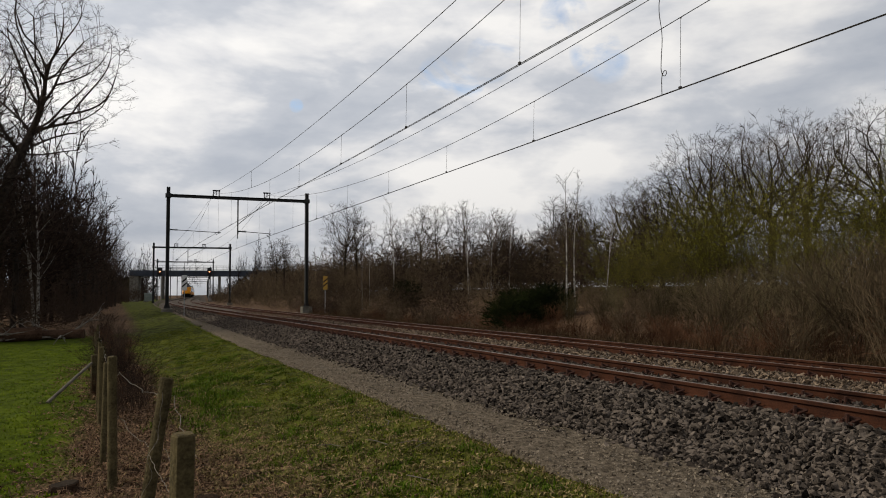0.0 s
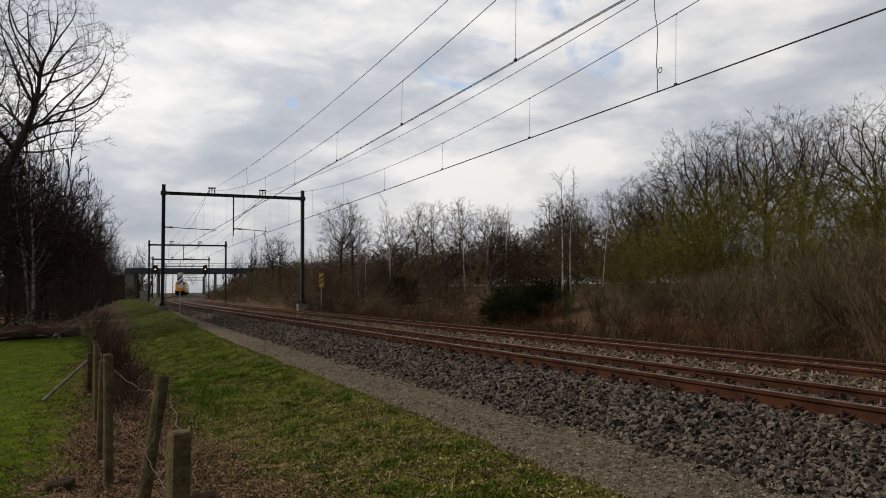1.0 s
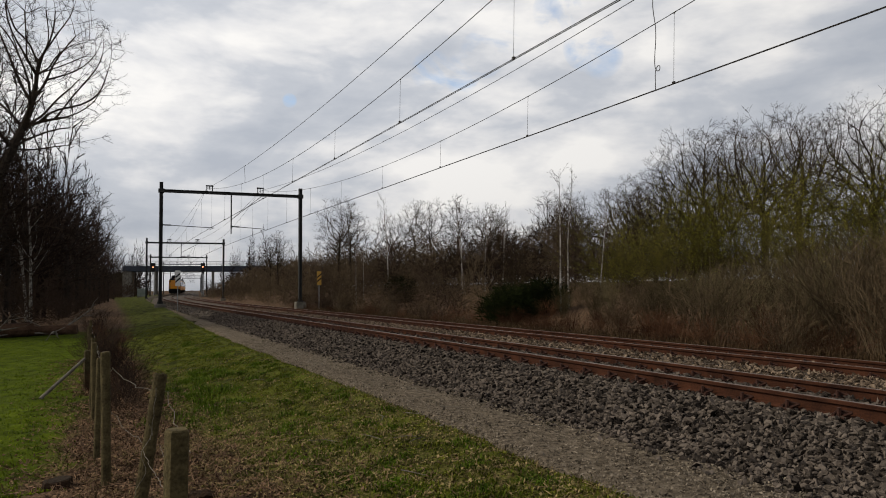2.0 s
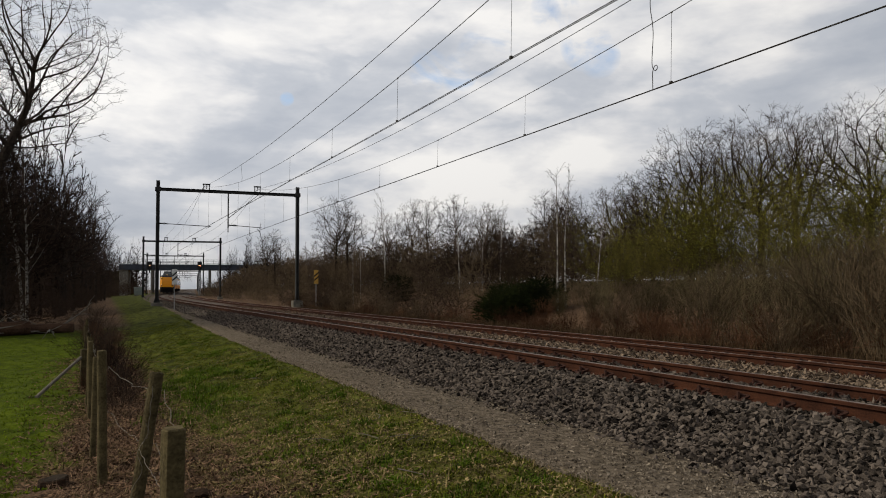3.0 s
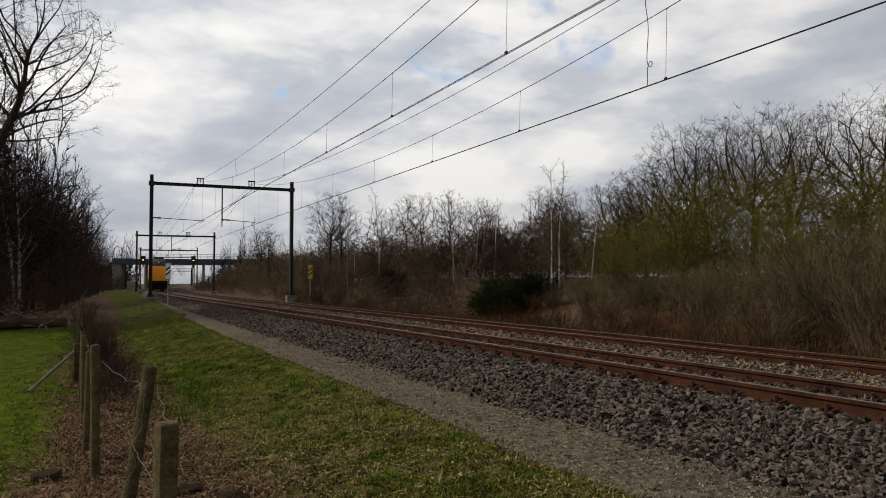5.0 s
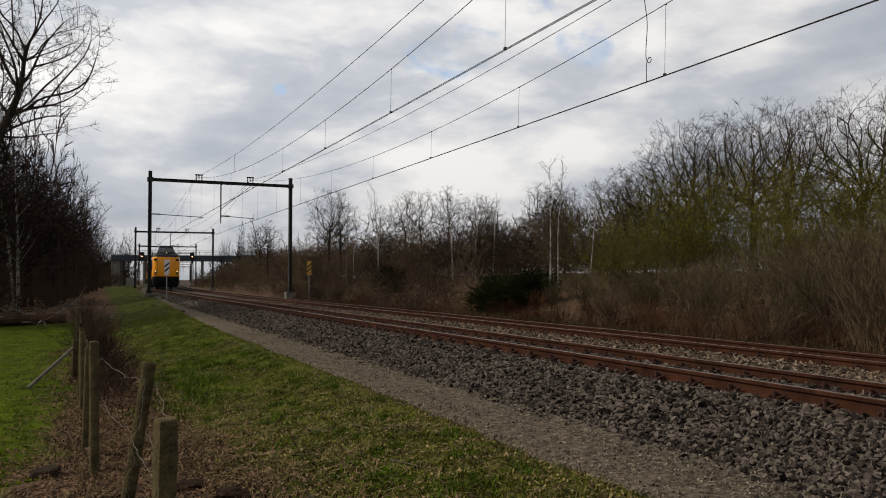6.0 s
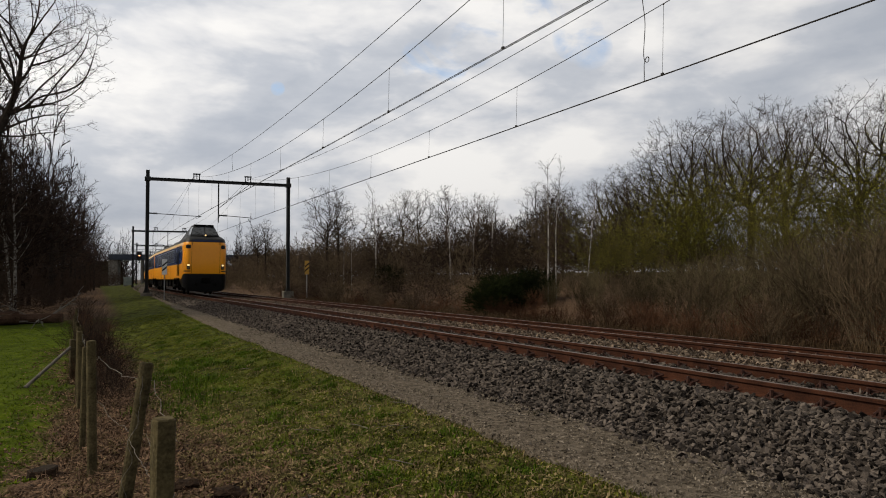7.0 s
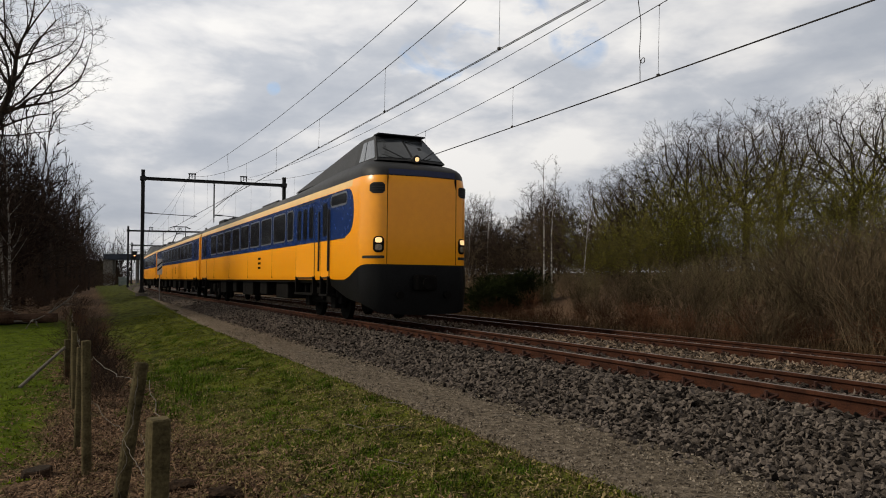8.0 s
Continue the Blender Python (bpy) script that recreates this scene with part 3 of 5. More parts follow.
def scatter_stones(name, count, y_of, off_of, size, material, label, seed):
    r = random.Random(seed)
    V, F, base = [], [], 0
    while len(V) < count:
        y, off = y_of(r), off_of(r)
        if any(abs(off - k) < .085 for k in (0, GAUGE, SPACING, SPACING + GAUGE)):
            continue
        s = size(r)
        vs, fs = (STONES if seed == 1 else PEBBLES)[r.randrange(16)]
        p = at(y, off, max(bed_z(off), -.478 if off < -1.4 else -9) + s * r.uniform(.0, .4))
        V.append(vs @ np.array(spin(r)).T * s + np.array(p))
        F.append(fs + base)
        base += len(vs)
    me = bpy.data.meshes.new(name)
    me.from_pydata(np.concatenate(V).tolist(), [], np.concatenate(F).tolist())
    me.materials.append(M[material])
    return tagged(new(name, me), label, "ballast", kind="stuff")


scatter_stones("ballast_stones", 24000, lambda r: 3.2 + 40 * r.random() ** 1.7, lambda r: r.uniform(-1.58, -.07) if r.random() < .93 else r.triangular(-1.95, -1.45, -1.5),
               lambda r: r.triangular(.036, .096, .058), "stone", "grey crushed stones on the ballast shoulder", 1)
scatter_stones("ballast_stones", 6000, lambda r: 4 + 45 * r.random() ** 1.5, lambda r: r.uniform(.08, 1.42), lambda r: r.uniform(.045, .09), "stone", "grey crushed stones between the rails", 2)
scatter_stones("ballast_stones", 21000, lambda r: 6 + 52 * r.random() ** 1.5, lambda r: r.uniform(1.58, 3.66) if r.random() < .7 else r.uniform(3.8, 6.2), lambda r: r.uniform(.055, .10), "stone_brown", "brownish crushed stones round the farther track", 3)
scatter_stones("ballast_stones", 3500, lambda r: r.uniform(38, 90), lambda r: r.uniform(-1.55, -.07), lambda r: r.uniform(.06, .11), "stone", "grey crushed stones farther along the track", 6)
scatter_stones("gravel_stones", 19000, lambda r: 3.6 + 20 * r.random() ** 1.6, lambda r: r.uniform(-2.9, -1.42) if r.random() < .8 else r.triangular(-2.1, -1.4, -1.5), lambda r: r.uniform(.012, .034), "gravel_stone", "small gravel lying loose on the path", 5)
_r = random.Random(9)
STONE_MESH = []
for _vs, _fs in STONES:
    _me = bpy.data.meshes.new("stone")
    _me.from_pydata(_vs.tolist(), [], _fs.tolist())
    _me.materials.append(M["stone_one"])
    STONE_MESH.append(_me)
for _k in range(290):
    _y, _o, _s = _r.uniform(4.2, 8.5), _r.uniform(-1.55, -.12), _r.uniform(.06, .105)
    _ob = new("stone", STONE_MESH[_k % len(STONE_MESH)])
    _ob.parent = bed
    _ob.matrix_basis = Matrix.Translation(at(_y, _o, bed_z(_o) + _s * .22)) @ spin(_r).to_4x4() @ Matrix.Scale(_s, 4)


# ---- grass ----
def blades(name, count, place, tall, material, label, seed, wide=.006, lean=.5):
    """Single grass blades, each a bent strip of two quads."""
    r = random.Random(seed)
    V, F = [], []
    n = 0
    while n < count:
        q = place(r)
        if q is None:
            continue
        x, y, d = q
        z = ground_z(x, y) - .01
        h = tall(r) * d
        a, b = r.uniform(0, 6.283), r.uniform(.1, lean)
        w = wide * r.uniform(.7, 1.5)
        ux, uy = math.cos(a) * w, math.sin(a) * w
        lx, ly = -math.sin(a) * h * b, math.cos(a) * h * b
        k = len(V)
        V += [(x - ux, y - uy, z), (x + ux, y + uy, z), (x + lx * .35 - ux * .8, y + ly * .35 - uy * .8, z + h * .6), (x + lx * .35 + ux * .8, y + ly * .35 + uy * .8, z + h * .6), (x + lx, y + ly, z + h * (1 - b * .3))]
        F += [(k, k + 1, k + 3, k + 2), (k + 2, k + 3, k + 4)]
        n += 1
    me = bpy.data.meshes.new(name)
    me.from_pydata(V, [], F)
    me.materials.append(M[material])
    return tagged(new(name, me), label, "grass", kind="stuff")


M["blade"] = surface("blade", (.024, .033, .003), (.155, .165, .020), .8, .8, 0, 0, 3, (.25, .75), random=.5, spec=.04, island=True)
M["blade_lush"] = surface("blade_lush", (.032, .058, .002), (.122, .162, .006), .8, .8, 0, 0, 3, (.25, .75), random=.5, spec=.04, island=True)
M["blade_tuft"] = surface("blade_tuft", (.018, .038, .0025), (.085, .13, .009), .8, .8, 0, 0, 3, (.25, .75), random=.5, spec=.04, island=True)
M["blade_dry"] = surface("blade_dry", (.06, .046, .018), (.27, .205, .10), .8, .9, 0, 0, 3, (.25, .75), random=.6, spec=.04, island=True)
M["blade_dead"] = surface("blade_dead", (.018, .011, .006), (.095, .062, .034), .8, .9, 0, 0, 3, (.25, .75), random=.6, spec=.04, island=True)
M["leaf_litter"] = surface("leaf_litter", (.022, .012, .007), (.23, .145, .09), 2, .9, .1, 0, 20, (.2, .8), random=.7, spec=.04, island=True)


def patchy(x, y, s=.8, seed=0.0):
    return noise.noise(Vector((x * s, y * s, seed))) * .5 + .5


def dryness(x, y):
    """How straw-coloured the near bank is, from the fence to the path."""
    off = x - float(np.interp(y, _ys, _xs))
    d = min(1, max(0, (15 - y) / 7)) * (.34 + .5 * min(1, max(0, (-3.6 - off) / 1.6)))
    return d + .9 * (patchy(x, y, .8, 3) - .5) + .5 * (patchy(x, y, 2.7, 19) - .5)


def bank_spot(r):
    y = 4.2 + 33 * r.random() ** 2.0
    return at(y, r.triangular(-5.9, -2.72, -3.6)).x, y


def on_slope(r):
    x, y = bank_spot(r)
    if r.random() < dryness(x, y) * .9:
        return None
    if patchy(x, y, 5.5, 11) < .47 and r.random() < .8:
        return None
    if at(y, -2.8).x - x < .2 and r.random() < .5:
        return None
    return x, y, .55 + .7 * patchy(x, y, 3.2, 7)


def on_slope_dry(r):
    y = 4.2 + 17 * r.random() ** 1.7
    x = at(y, r.uniform(-6.8, -2.8)).x
    if r.random() > dryness(x, y) + .12:
        return None
    if patchy(x, y, 6.5, 41) < .45 and r.random() < .7:
        return None
    return x, y, .5 + .6 * r.random()


def on_field(r):
    y = 9 + 26 * r.random() ** 1.5
    x = at(y, -6.9 - 6 * r.random()).x
    if x > -7.4 and patchy(x, y, .9, 8) < .5:
        return None
    return x, y, .6 + .5 * patchy(x, y, .7, 2)


def lush(r):
    y, x, q = r.choice(TUFTS)
    return x + r.gauss(0, .11 * q), y + r.gauss(0, .14 * q), r.uniform(.6, 1.2) * q


_r = random.Random(12)
TUFTS = [(y_, at(y_, _r.triangular(-5.2, -2.75, -4.0)).x, _r.uniform(.4, .9)) for y_ in [4.4 + 23 * _r.random() ** 1.6 for _ in range(130)]]
TUFTS += [(_y, -5.25 + .11 * (_y - 11) + _r.gauss(0, .42), _r.uniform(.7, 1.25)) for _y in [_r.uniform(11.5, 19) for _ in range(46)]]
blades("grass", 85000, on_slope, lambda r: r.uniform(.018, .05), "blade", "short patchy green grass on the bank", 21, .006, 1.6)
blades("grass_lush", 24000, lush, lambda r: r.uniform(.05, .12), "blade_tuft", "lush dark green tufts of grass on the bank", 22, .005, 1.3)
blades("grass_dry", 42000, on_slope_dry, lambda r: r.uniform(.02, .07), "blade_dry", "dry straw-coloured grass between the green", 23, .006, 1.8)
blades("grass_field", 34000, on_field, lambda r: r.uniform(.025, .06), "blade_lush", "bright green pasture grass behind the fence", 24, .007, 1.5)


def on_edge(r):
    y = 3 + 40 * r.random() ** 1.8
    o = -2.82 + r.gauss(0, .07) + .14 * (patchy(0, y, 1.3, 31) - .5) * 2
    return at(y, o).x, y, r.uniform(.5, 1.1)


def on_bank(r):
    y = 4 + 50 * r.random() ** 1.3
    return at(y, 6.7 + abs(r.gauss(0, 1.3))).x, y, r.uniform(.5, 1.4)


blades("grass_bank", 26000, on_bank, lambda r: r.uniform(.12, .4), "blade_dead", "dead brown grass at the foot of the bank", 27, .005, 1.1)
blades("grass_edge", 9000, on_edge, lambda r: r.uniform(.025, .07), "blade", "ragged grass edge along the gravel path", 25, .005, 1.2)


def make_litter():
    """Dead leaves and stalks on the earth along the fence."""
    r = random.Random(31)
    V, F = [], []
    while len(F) < 34000:
        y = 5.4 + 20 * r.random() ** 1.8
        x = -6.1 + r.gauss(0, .85 if y < 11 else .55) - .03 * (y - 6)
        if patchy(x, y, .9, 15) < .3:
            continue
        z = ground_z(x, y) + r.uniform(.004, .045)
        s, t = (r.uniform(.012, .032), r.uniform(.008, .02)) if r.random() < .62 else (r.uniform(.04, .16), r.uniform(.003, .006))
        m = Euler((r.gauss(0, .5), r.gauss(0, .5), r.uniform(0, 6.3))).to_matrix()
        k = len(V)
        for u, v in ((-s, 0), (0, -t), (s, 0), (0, t)):
            V.append(tuple(m @ Vector((u, v, .006 * (abs(u) > 0))) + Vector((x, y, z))))
        F.append((k, k + 1, k + 2, k + 3))
    me = bpy.data.meshes.new("leaf_litter")
    me.from_pydata(V, [], F)
    me.materials.append(M["leaf_litter"])
    tagged(new("leaf_litter", me), "brown dead leaves and stalks strewn along the fence", "leaf litter", kind="stuff")


make_litter()


def make_strewn():
    """Withered leaves and bits of stalk caught in the turf of the bank."""
    r = random.Random(33)
    V, F = [], []
    while len(F) < 9000:
        y = 4.2 + 16 * r.random() ** 1.6
        x = at(y, r.uniform(-5.6, -2.85)).x
        if r.random() > dryness(x, y) + .1:
            continue
        z = ground_z(x, y) + r.uniform(.01, .035)
        s, t = (r.uniform(.01, .026), r.uniform(.008, .016)) if r.random() < .75 else (r.uniform(.03, .09), r.uniform(.003, .005))
        m = Euler((r.gauss(0, .5), r.gauss(0, .5), r.uniform(0, 6.3))).to_matrix()
        k = len(V)
        for u, v in ((-s, 0), (0, -t), (s, 0), (0, t)):
            V.append(tuple(m @ Vector((u, v, 0)) + Vector((x, y, z))))
        F.append((k, k + 1, k + 2, k + 3))
    me = bpy.data.meshes.new("strewn_leaves")
    me.from_pydata(V, [], F)
    me.materials.append(M["blade_dry"])
    tagged(new("strewn_leaves", me), "withered leaves and stalks caught in the turf", "leaf litter", kind="stuff")


make_strewn()


# ---- fence ----
def make_post(x, y, top, wide, lean_x=0.0, lean_y=0.0, square=False, material="post", label="weathered wooden fence post with greenish lichen"):
    p = thing("fence_post", label, "fence post", "posts of the fence", m=Matrix.Translation((x, y, ground_z(x, y))) @ pose(0, 0, 0, lean_y, lean_x, 17 * (x * 7 % 1)))
    h = top - ground_z(x, y)
    r = random.Random(int(y * 100))
    bm = bmesh.new()
    n = 14
    rings = []
    for k in range(8):
        z = -.25 + (h + .25) * k / 7
        ring = []
        for i in range(n):
            a = i / n * 2 * math.pi
            q = wide / 2
            if square:
                q /= max(abs(math.cos(a)), abs(math.sin(a))) ** .8
            q *= 1 + r.uniform(-.035, .035)
            ring.append((q * math.cos(a), q * math.sin(a), z))
        rings.append(ring)
    q = [(x_ * .86, y_ * .86, h + .012 + r.uniform(-.004, .004)) for x_, y_, _ in rings[-1]]
    loft(bm, rings + [q], [0] * 8)
    part("timber", bm, material, p)
    return p


FENCE = [(-6.19, 4.62, .315, .125, 0.5, 0, True), (-6.31, 7.0, .40, .115, 8.5, 0, False), (-6.545, 9.0, .45, .10, -1, 1, False), (-6.66, 10.6, .25, .075, 1, 0, False), (-6.74, 13.6, .27, .085, -1, 2, False),
         (-6.80, 14.6, .28, .06, 1, -2, False), (-6.93, 17.6, -.15, .13, 0, 0, True), (-6.97, 21.5, .0, .09, 3, 0, False), (-7.05, 26, .0, .1, -2, 0, False), (-7.15, 31, .0, .1, 2, 0, False)]
for _f in FENCE:
    make_post(*_f)
M["old_wood"] = surface("old_wood", (.05, .042, .03), (.15, .13, .10), 8, .9, .4, 0, 50)
brace = thing("fence_brace", "grey split rail leaning as a brace against the fence post", "fence brace")
bm = bmesh.new()
bar(bm, (-7.72, 16.5, -.95), (-6.98, 17.55, -.3), .035, 8, .03)
part("rail", bm, "old_wood", brace)
M["fencewire"] = surface("fencewire", (.06, .05, .035), (.18, .155, .12), 8, .6, 0, .4, 50)
fence_wire = thing("fence_wire", "slack rusty barbed wire sagging between the fence posts", "fence wire")
_r = random.Random(77)
for _lvl in (.4, .74):
    for _a, _b in zip(FENCE, FENCE[1:]):
        _n, _pts = 12, []
        _h0, _h1 = (_a[2] + .95) * _lvl - .95 + .2, (_b[2] + .95) * _lvl - .95 + .2
        for _k in range(_n + 1):
            _t = _k / _n
            _la, _lb = math.tan(radians(_a[4])) * (_h0 + .95), math.tan(radians(_b[4])) * (_h1 + .95)
            _pts.append((_a[0] + _la + (_b[0] + _lb - _a[0] - _la) * _t + .07 + _r.gauss(0, .012), _a[1] + (_b[1] - _a[1]) * _t, _h0 + (_h1 - _h0) * _t - .09 * _r.uniform(.8, 1.2) * 4 * _t * (1 - _t)))
        wire("strand", _pts, .0022, fence_wire, "fencewire")
# one broken strand that hangs from post to post
_key = [(-6.17, 6.9, .30), (-6.2, 6.88, -.1), (-6.27, 6.85, -.22), (-6.2, 6.2, -.3), (-6.16, 5.2, -.2), (-6.13, 4.52, -.1), (-6.05, 4.3, -.55)]
_pts = []
for _a, _b in zip(_key, _key[1:]):
    for _k in range(10):
        _t = _k / 10
        _pts.append(tuple(p + (q - p) * _t + _r.gauss(0, .006) for p, q in zip(_a, _b)))
wire("strand", _pts, .0022, fence_wire, "fencewire")
_pts = [(-6.22 + .03 * math.sin(k * .9) - .006 * k, 6.84, .0 - .045 * k) for k in range(20)]
wire("loose_end", _pts, .0024, fence_wire, "fencewire")


# dead sticks dropped on the turf and on the path
_r = random.Random(91)
for _k in range(26):
    _y = 6.2 + 13 * _r.random() ** 1.4
    _o = _r.uniform(-5.4, -2.0)
    _p = at(_y, _o)
    _z = (ground_z(_p.x, _y) if _o < -2.8 else -.475) + .02
    _a, _l = _r.uniform(0, 6.28), _r.uniform(.08, .22)
    _mid = (_p.x + _r.gauss(0, .02), _y + _r.gauss(0, .02), _z + .02)
    _st = thing("stick", "thin dead stick lying on the ground", "stick", "sticks on the ground")
    bm = bmesh.new()
    bar(bm, (_p.x - _l * math.cos(_a), _y - _l * math.sin(_a), _z), _mid, .006, 5, .005)
    bar(bm, _mid, (_p.x + _l * math.cos(_a + .4), _y + _l * math.sin(_a + .4), _z + .01), .005, 5, .003)
    part("twig", bm, "old_wood", _st)


# weeds on the path and dark clods by the fence
def weeds(r):
    y, x = r.choice(WEEDS)
    return x + r.gauss(0, .05), y + r.gauss(0, .09), r.uniform(.4, 1.0)


_r = random.Random(55)
WEEDS = [(y_, at(y_, _r.triangular(-2.8, -1.7, -2.7) + float(np.interp(y_, [16, 34, 58], [0, .16, .6]))).x) for y_ in [6 + 44 * _r.random() for _ in range(90)]]
M["weed"] = surface("weed", (.012, .014, .005), (.05, .045, .018), .8, .9, 0, 0, 3, random=.5, spec=.04, island=True)
blades("weeds", 8000, weeds, lambda r: r.uniform(.05, .1), "weed", "dark withered weeds on the gravel path", 29, .005, 1.6)
M["soil"] = surface("soil", (.010, .0065, .004), (.045, .028, .018), 9, .95, .8, 0, 40, spec=.05)
for x, y, q in ((-5.72, 7.6, .13), (-5.45, 7.15, .16), (-5.6, 9.3, .1)):
    bm = bmesh.new()
    bmesh.ops.create_icosphere(bm, subdivisions=3, radius=1)
    for v in bm.verts:
        k = 1 + .35 * noise.noise(v.co * 2.2 + Vector((x, y, 0))) + .18 * noise.noise(v.co * 6)
        v.co = Vector((v.co.x * q * 1.2 * k, v.co.y * q * k, v.co.z * q * .5 * k))
    ob = part("clod", bm, "soil", None)
    tagged(ob, "dark clod of turned earth beside the fence", "clod", "clods of earth")
    ob.matrix_world = Matrix.Translation((x, y, ground_z(x, y) + .01))

# a cut stump in the litter
stump = thing("tree_stump", "low brown sawn stump in the leaf litter", "stump", m=Matrix.Translation((-7.02, 9.2, ground_z(-7.02, 9.2) - .035)))
bm = bmesh.new()
_r = random.Random(3)
_ring = [(_r.uniform(.13, .17), k / 16 * 2 * math.pi) for k in range(16)]
loft(bm, [[(q * g * math.cos(a), q * g * math.sin(a), z + h * math.cos(a)) for q, a in _ring] for g, z, h in ((1.35, -.06, 0), (1.05, .03, 0), (1, .1, .012), (.9, .105, .012))], [0, 0, 0])
M["bark_oak"] = surface("bark_oak", (.012, .009, .007), (.04, .031, .023), 5, .95, .5, 0, 30, spec=.03)
part("bole", bm, "soil", stump)
bm = bmesh.new()
loft(bm, [[(q * .9 * math.cos(a), q * .9 * math.sin(a), z + .012 * math.cos(a)) for q, a in _ring] for z in (.1, .109)], [0])
part("cut_face", bm, "bark_oak", stump, "red-brown sawn face")

# ---- woody plants ----
M["bark_dark"] = surface("bark_dark", (.012, .009, .008), (.05, .039, .031), 5, .95, .5, 0, 30, spec=.03)
M["twig_oak"] = surface("twig_oak", (.022, .016, .011), (.066, .050, .035), 1.2, .95, 0, 0, 8, random=.3, spec=.03)
M["twig_dark"] = surface("twig_dark", (.014, .009, .007), (.058, .040, .029), 1.2, .95, 0, 0, 8, random=.3, spec=.03)
M["twig_red"] = surface("twig_red", (.028, .013, .007), (.10, .05, .028), 1.2, .95, 0, 0, 8, random=.4, spec=.03)
M["twig_brown"] = surface("twig_brown", (.024, .017, .010), (.108, .079, .048), 1.2, .95, 0, 0, 8, random=.4, spec=.03)
M["twig_pale"] = surface("twig_pale", (.028, .022, .011), (.125, .102, .055), 1.2, .95, 0, 0, 8, random=.4, spec=.03)
M["twig_green"] = surface("twig_green", (.032, .027, .009), (.11, .092, .03), 1.2, .95, 0, 0, 8, random=.3, spec=.03)
M["bark_birch"] = surface("bark_birch", (.07, .06, .05), (.30, .28, .25), 6, .85, .3, 0, 14, (.42, .56), spec=.03)
M["twig_birch"] = surface("twig_birch", (.045, .03, .024), (.12, .085, .07), 1.2, .95, 0, 0, 8, random=.3, spec=.03)
M["broom"] = surface("broom", (.004, .006, .002), (.016, .021, .006), 2, .9, 0, 0, 12, random=.3, spec=.03)


M["bud"] = surface("bud", (.10, .10, .008), (.28, .27, .03), 1.2, .9, 0, 0, 8, random=.4, spec=.03, island=True)


class Wood:
    """Grows branches as tapering tubes into two lists, thick and thin."""

    def __init__(self, seed):
        self.r = random.Random(seed)
        self.thick, self.thin = ([], []), ([], [])

    def tube(self, pts, rads, sides, store):
        V, F = store
        base = len(V)
        up = Vector((.31, .87, .38)) if sides > 2 else Vector((self.r.gauss(0, 1), self.r.gauss(0, 1), .3)).normalized()
        for i, (p, q) in enumerate(zip(pts, rads)):
            d = (pts[min(i + 1, len(pts) - 1)] - pts[max(i - 1, 0)]).normalized()
            a = d.cross(up)
            if a.length < .1:
                a = d.cross(Vector((1, 0, 0)))
            a.normalize()
            b = d.cross(a)
            for k in range(sides):
                t = k / sides * 2 * math.pi
                V.append(tuple(p + (a * math.cos(t) + b * math.sin(t)) * q))
        if sides == 2:
            F += [(base + 2 * i, base + 2 * i + 1, base + 2 * i + 3, base + 2 * i + 2) for i in range(len(pts) - 1)]
            return
        for i in range(len(pts) - 1):
            for k in range(sides):
                s, e = base + i * sides + k, base + i * sides + (k + 1) % sides
                F.append((s, e, e + sides, s + sides))

    def branch(self, p, d, length, rad, level, o):
        """o: options of the kind of plant."""
        r = self.r
        steps = max(1 if level >= o["levels"] and rad <= o["min_r"] * 1.01 else 2, min(o["steps"], int(length / o["seg"]) + 1))
        pts, rads = [p.copy()], [rad]
        dirs = [d.copy()]
        for i in range(steps):
            w = o["wobble"] * (1 if level else o.get("trunk_wobble", .3))
            d = (d + Vector((r.gauss(0, w), r.gauss(0, w), r.gauss(0, w) + (o["rise"] if level < o["droop_level"] else o["droop"])))).normalized()
            p = p + d * (length / steps)
            pts.append(p.copy())
            dirs.append(d.copy())
            rads.append(max(o["min_r"] * .6, rad * (1 - (1 - o["taper"]) * (i + 1) / steps)))
        big = rad > o["thick"]
        self.tube(pts, rads, (7 if rad > .1 else 5) if big else (2 if level >= o.get("flat", 9) else 3), self.thick if big else self.thin)
        if level >= o["levels"]:
            return
        n = o["kids"][min(level, len(o["kids"]) - 1)]
        for k in range(n):
            t = o["from"][min(level, len(o["from"]) - 1)]
            t = t + (1 - t) * (k + r.random()) / n
            x = t * steps
            i = min(steps - 1, int(x))
            q = pts[i].lerp(pts[i + 1], x - i)
            base = dirs[i]
            side = Vector((r.gauss(0, 1), r.gauss(0, 1), r.gauss(0, .6)))
            side = side - base * side.dot(base)
            if side.length < .05:
                continue
            side.normalize()
            spread = o["spread"][min(level, len(o["spread"]) - 1)] * r.uniform(.7, 1.3)
            nd = (base * math.cos(spread) + side * math.sin(spread)).normalized()
            ln = length * o["ratio"][min(level, len(o["ratio"]) - 1)] * r.uniform(.8, 1.08) * (1 - o["cone"] * t)
            nr = max(o["min_r"], min(rads[i] * .75, rad * o["thin"] * (1 - .4 * t)))
            self.branch(q, nd, ln, nr, level + 1, o)
        if o.get("fork"):
            self.branch(pts[-1], dirs[-1], length * o["fork"], max(o["min_r"], rads[-1]), level + 1, o)

    def meshes(self, name, bark, twig):
        out = []
        for nm, (V, F), mt in (("trunk", self.thick, bark), ("crown", self.thin, twig)):
            if not F:
                continue
            me = bpy.data.meshes.new(nm)
            me.from_pydata(V, [], F)
            me.materials.append(M[mt])
            out.append((nm, me))
        return out


